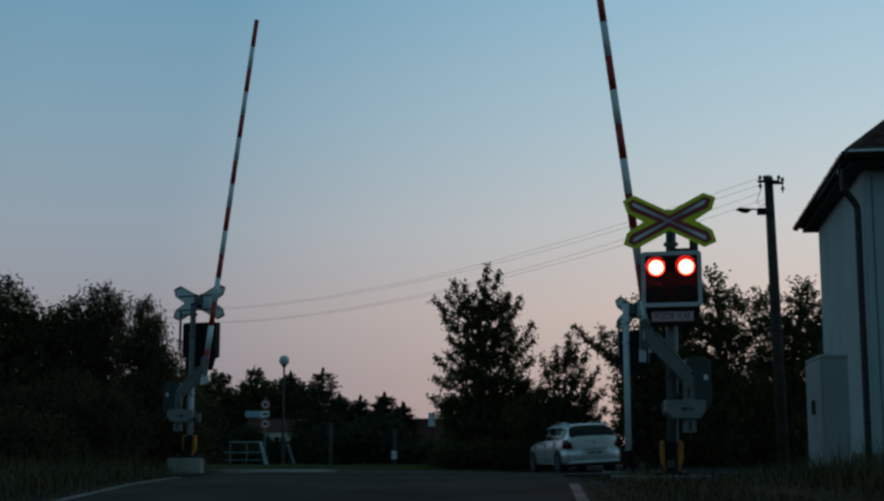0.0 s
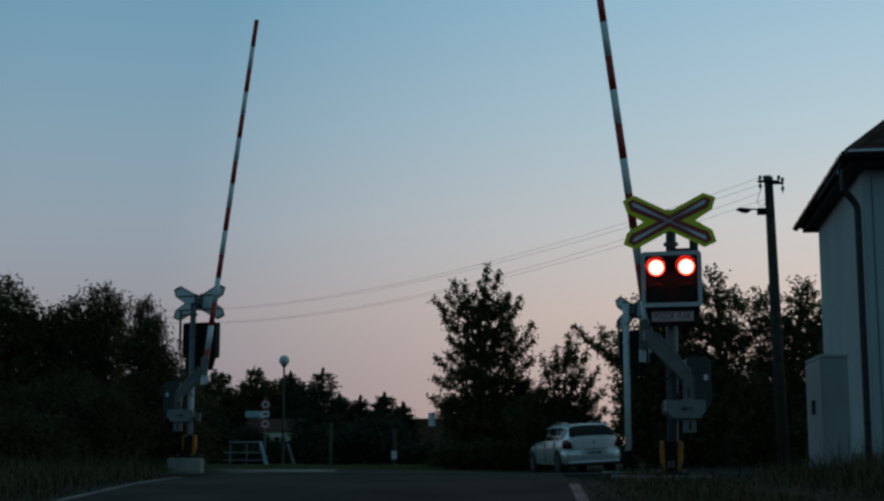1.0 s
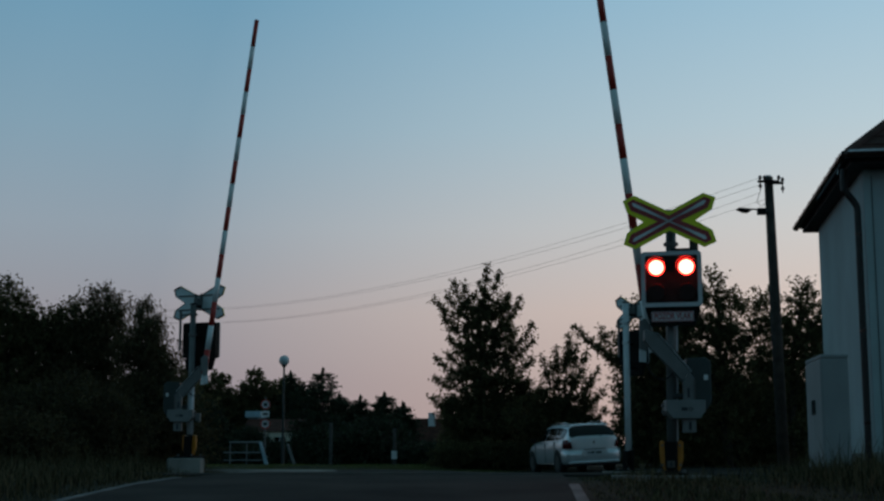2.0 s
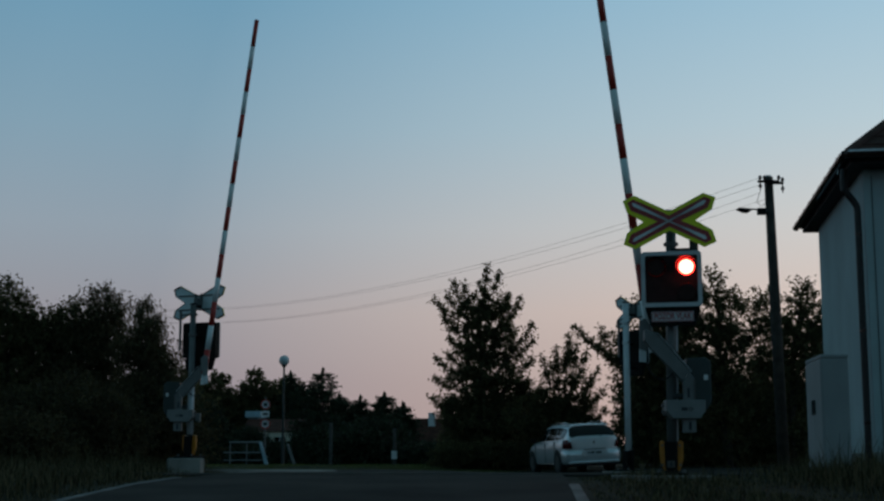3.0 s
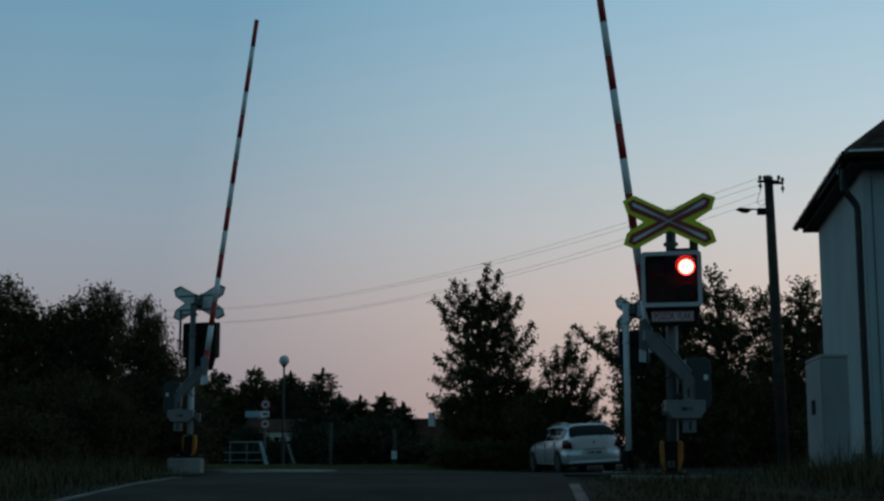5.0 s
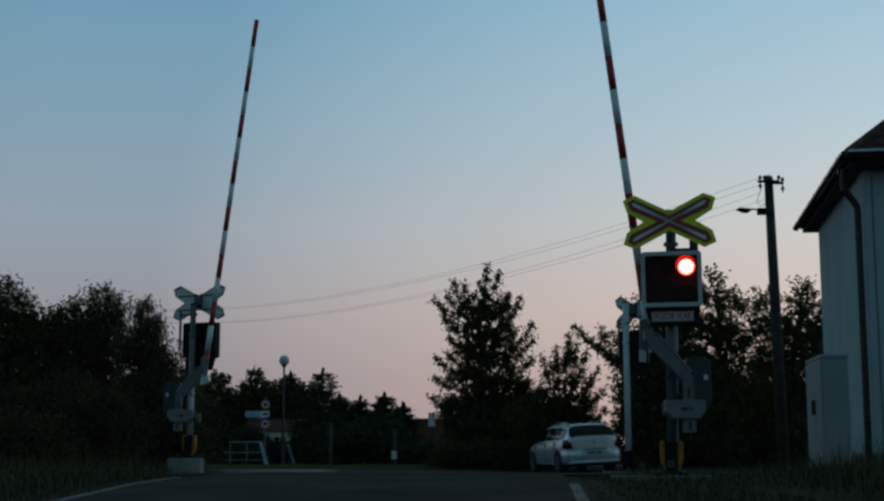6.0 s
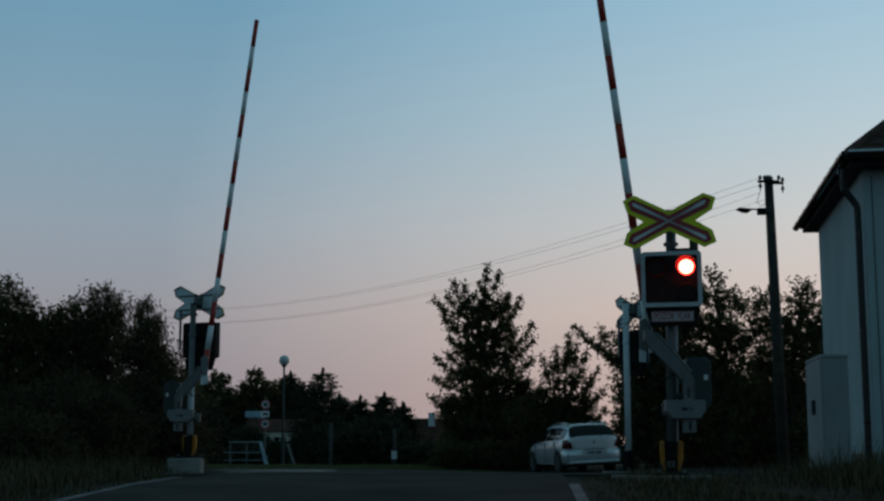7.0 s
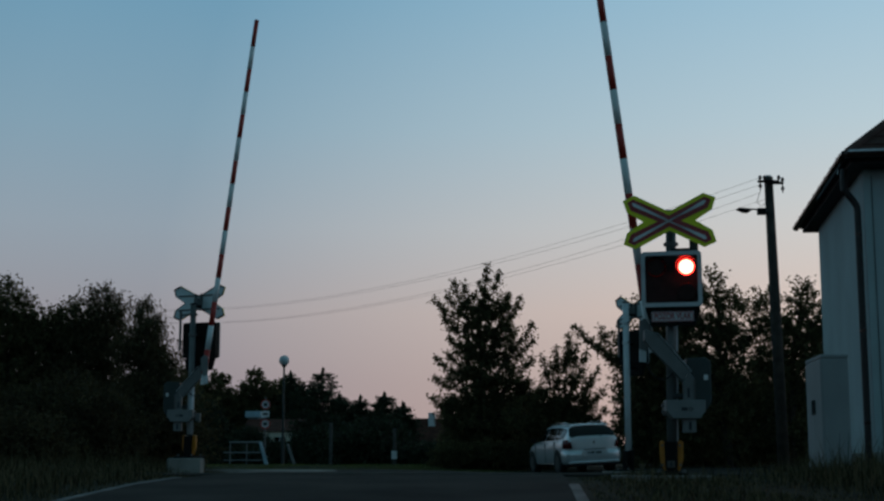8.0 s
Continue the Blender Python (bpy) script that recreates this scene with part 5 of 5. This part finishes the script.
def far_house(m, w, d, wall, rise, label, wins):
    h = thing("far_house", m, label, "house", "houses in the distance")
    part("wall", box(0, w, 0, d, -0.3, wall), "farwall", h)
    bm = bmesh.new()
    o = 0.15
    v = [bm.verts.new(p) for p in ((-o, -o, wall), (w + o, -o, wall), (w + o, d + o, wall), (-o, d + o, wall), (-o, d / 2, wall + rise), (w + o, d / 2, wall + rise))]
    for f in ((0, 1, 5, 4), (2, 3, 4, 5), (0, 4, 3), (1, 2, 5), (0, 3, 2, 1)):
        bm.faces.new([v[i] for i in f])
    r = part("roof", bm, "farroof", h, "red-brown tiled roof")
    for x in wins:
        wn = part("window", box(x, x + 0.7, -0.03, 0.02, wall - 1.0, wall - 0.35), "carglass", h)
        part("window_frame", box(x + 0.33, x + 0.37, -0.045, -0.02, wall - 1.0, wall - 0.35), "signwhite", wn)
    return h, r


h1, r1 = far_house(pose(-12.0, 85, 0.1, 0, 0, 3), 4.6, 6, 2.15, 0.85, "low cream house with a red-brown roof", (1.75, 2.75))
h2, r2 = far_house(pose(-2.6, 92, 0.1, 0, 0, -4), 5.0, 7, 1.2, 2.1, "low house with a broad red-brown roof", (1.5, 3.2))
part("chimney", box(1.5, 1.95, 2.5, 2.95, 2.6, 3.65, 0.01), "palepost", r2, "pale plastered chimney")
sh = thing("shed", pose(-12.3, 88, 0.1), "pale blue metal shed roof behind a house", "shed")
part("wall", box(0, 0.7, 0, 3, -0.3, 3.1), "greypaint", sh)
part("roof", box(-0.15, 0.8, -0.15, 3.15, 3.1, 3.5, 0.02), "bluepaint", sh)

# ---------------------------------------------------------------- grass
def grass(name, x_of, y0, y1, count, h0, h1, mat, label, stalks=0):
    y = rng.uniform(y0, y1, count)
    a, b = np.array([x_of(v)[0] for v in y]), np.array([x_of(v)[1] for v in y])
    x = a + (b - a) * rng.uniform(0, 1, count)
    z = np.array([level(v, u) for v, u in zip(y, x)]) - 0.03
    patch = 0.65 + 0.35 * np.sin(x * 1.9 + y * 0.7) * np.sin(x * 0.6 - y * 1.3 + 1)
    edge = np.clip(np.minimum(x - a, b - x) / 0.7, 0.25, 1)
    h = rng.uniform(h0, h1, count) * patch * edge
    if stalks:
        h[:stalks] = rng.uniform(h1 * 0.9, h1 * 1.7, stalks) * edge[:stalks]
    ang, tilt = rng.uniform(0, 2 * math.pi, count), rng.uniform(0.05, 0.55, count)
    base = np.stack([x, y, z], 1)
    lean = np.stack([np.cos(ang) * tilt, np.sin(ang) * tilt, np.ones(count)], 1)
    side = np.stack([-np.sin(ang), np.cos(ang), 0 * ang], 1) * rng.uniform(0.0025, 0.006, count)[:, None]
    mid = base + lean * (h * 0.55)[:, None]
    tip = base + lean * h[:, None] * np.array([1.5, 1.5, 0.95])
    v = np.stack([base - side, base + side, mid + side * 0.8, mid - side * 0.8, tip], 1).reshape(-1, 3)
    o = (np.arange(count) * 5)[:, None]
    me = bpy.data.meshes.new(name)
    faces = [tuple(r) for r in (o + np.array([0, 1, 2, 3])).tolist()] + [tuple(r) for r in (o + np.array([3, 2, 4])).tolist()]
    me.from_pydata(v.tolist(), [], faces)
    me.materials.append(M[mat])
    tagged(new(name, me), label, "grass", kind="stuff")


grass("grass", lambda y: (-13, road_x(y) - 2.25), 9.5, 17, 34000, 0.08, 0.32, "grass", "rough dry grass on the road verge", 500)
grass("grass", lambda y: (-13, -3.9 if y < 22 else -4.7), 20.5, 27, 22000, 0.12, 0.5, "grass", "rough dry grass before the thicket", 500)
grass("grass", lambda y: (-5.6, -3.85), 24.4, 27.5, 2600, 0.06, 0.22, "grass", "low ragged grass beside the paved island", 40)
grass("grass", lambda y: (road_x(y) + 2.22, 3.4), 9.5, 16.5, 9000, 0.05, 0.2, "grass", "short worn grass between road and signal", 150)
grass("grass", lambda y: (2.9 + (16.5 - y) * 0.1, 12), 9.5, 16.5, 22000, 0.10, 0.36, "grass", "rough dry grass with seed stalks by the signal", 900)
grass("grass", lambda y: (4.3, 14), 16.4, 22, 12000, 0.12, 0.45, "grass", "rough dry grass round the cabinet and house", 300)
grass("grass", lambda y: (-9, 3.2), 42.1, 49, 40000, 0.03, 0.09, "verge", "short green verge behind the street")


# ---------------------------------------------------------------- what moves
def motions():
    """The two lamps flash in turn: an added shutter uncovers each of them once a second or so."""
    def rows(opens, closes):
        keys = [(0.0, opens[0] <= 0.0)]
        for t, state in sorted([(t, True) for t in opens if t > 0.02] + [(t, False) for t in closes if t > 0.02]):
            keys.append((t, state))
        out, last = [], None
        for t, state in keys:
            f = round(t * FPS)
            if last is not None and f / FPS - 1 / FPS > out[-1][0] + 0.01:
                out.append((f / FPS - 1 / FPS, pose(0, 0, -0.275 if last else 0)))
            out.append((f / FPS, pose(0, 0, -0.275 if state else 0)))
            last = state
        if out[-1][0] < 7.99:
            out.append((8.0, pose(0, 0, -0.275 if last else 0)))
        return out

    period = 1.0136
    for first in (0, 2):
        swap = [0.52 + 1.0095 * n for n in range(8)]
        walk(SHUTTERS[first], rows([n * period - 0.02 for n in range(8)], swap))
        walk(SHUTTERS[first + 1], rows([-0.5] + swap, [0.034] + [n * period + 0.015 for n in range(1, 8)]))


motions()
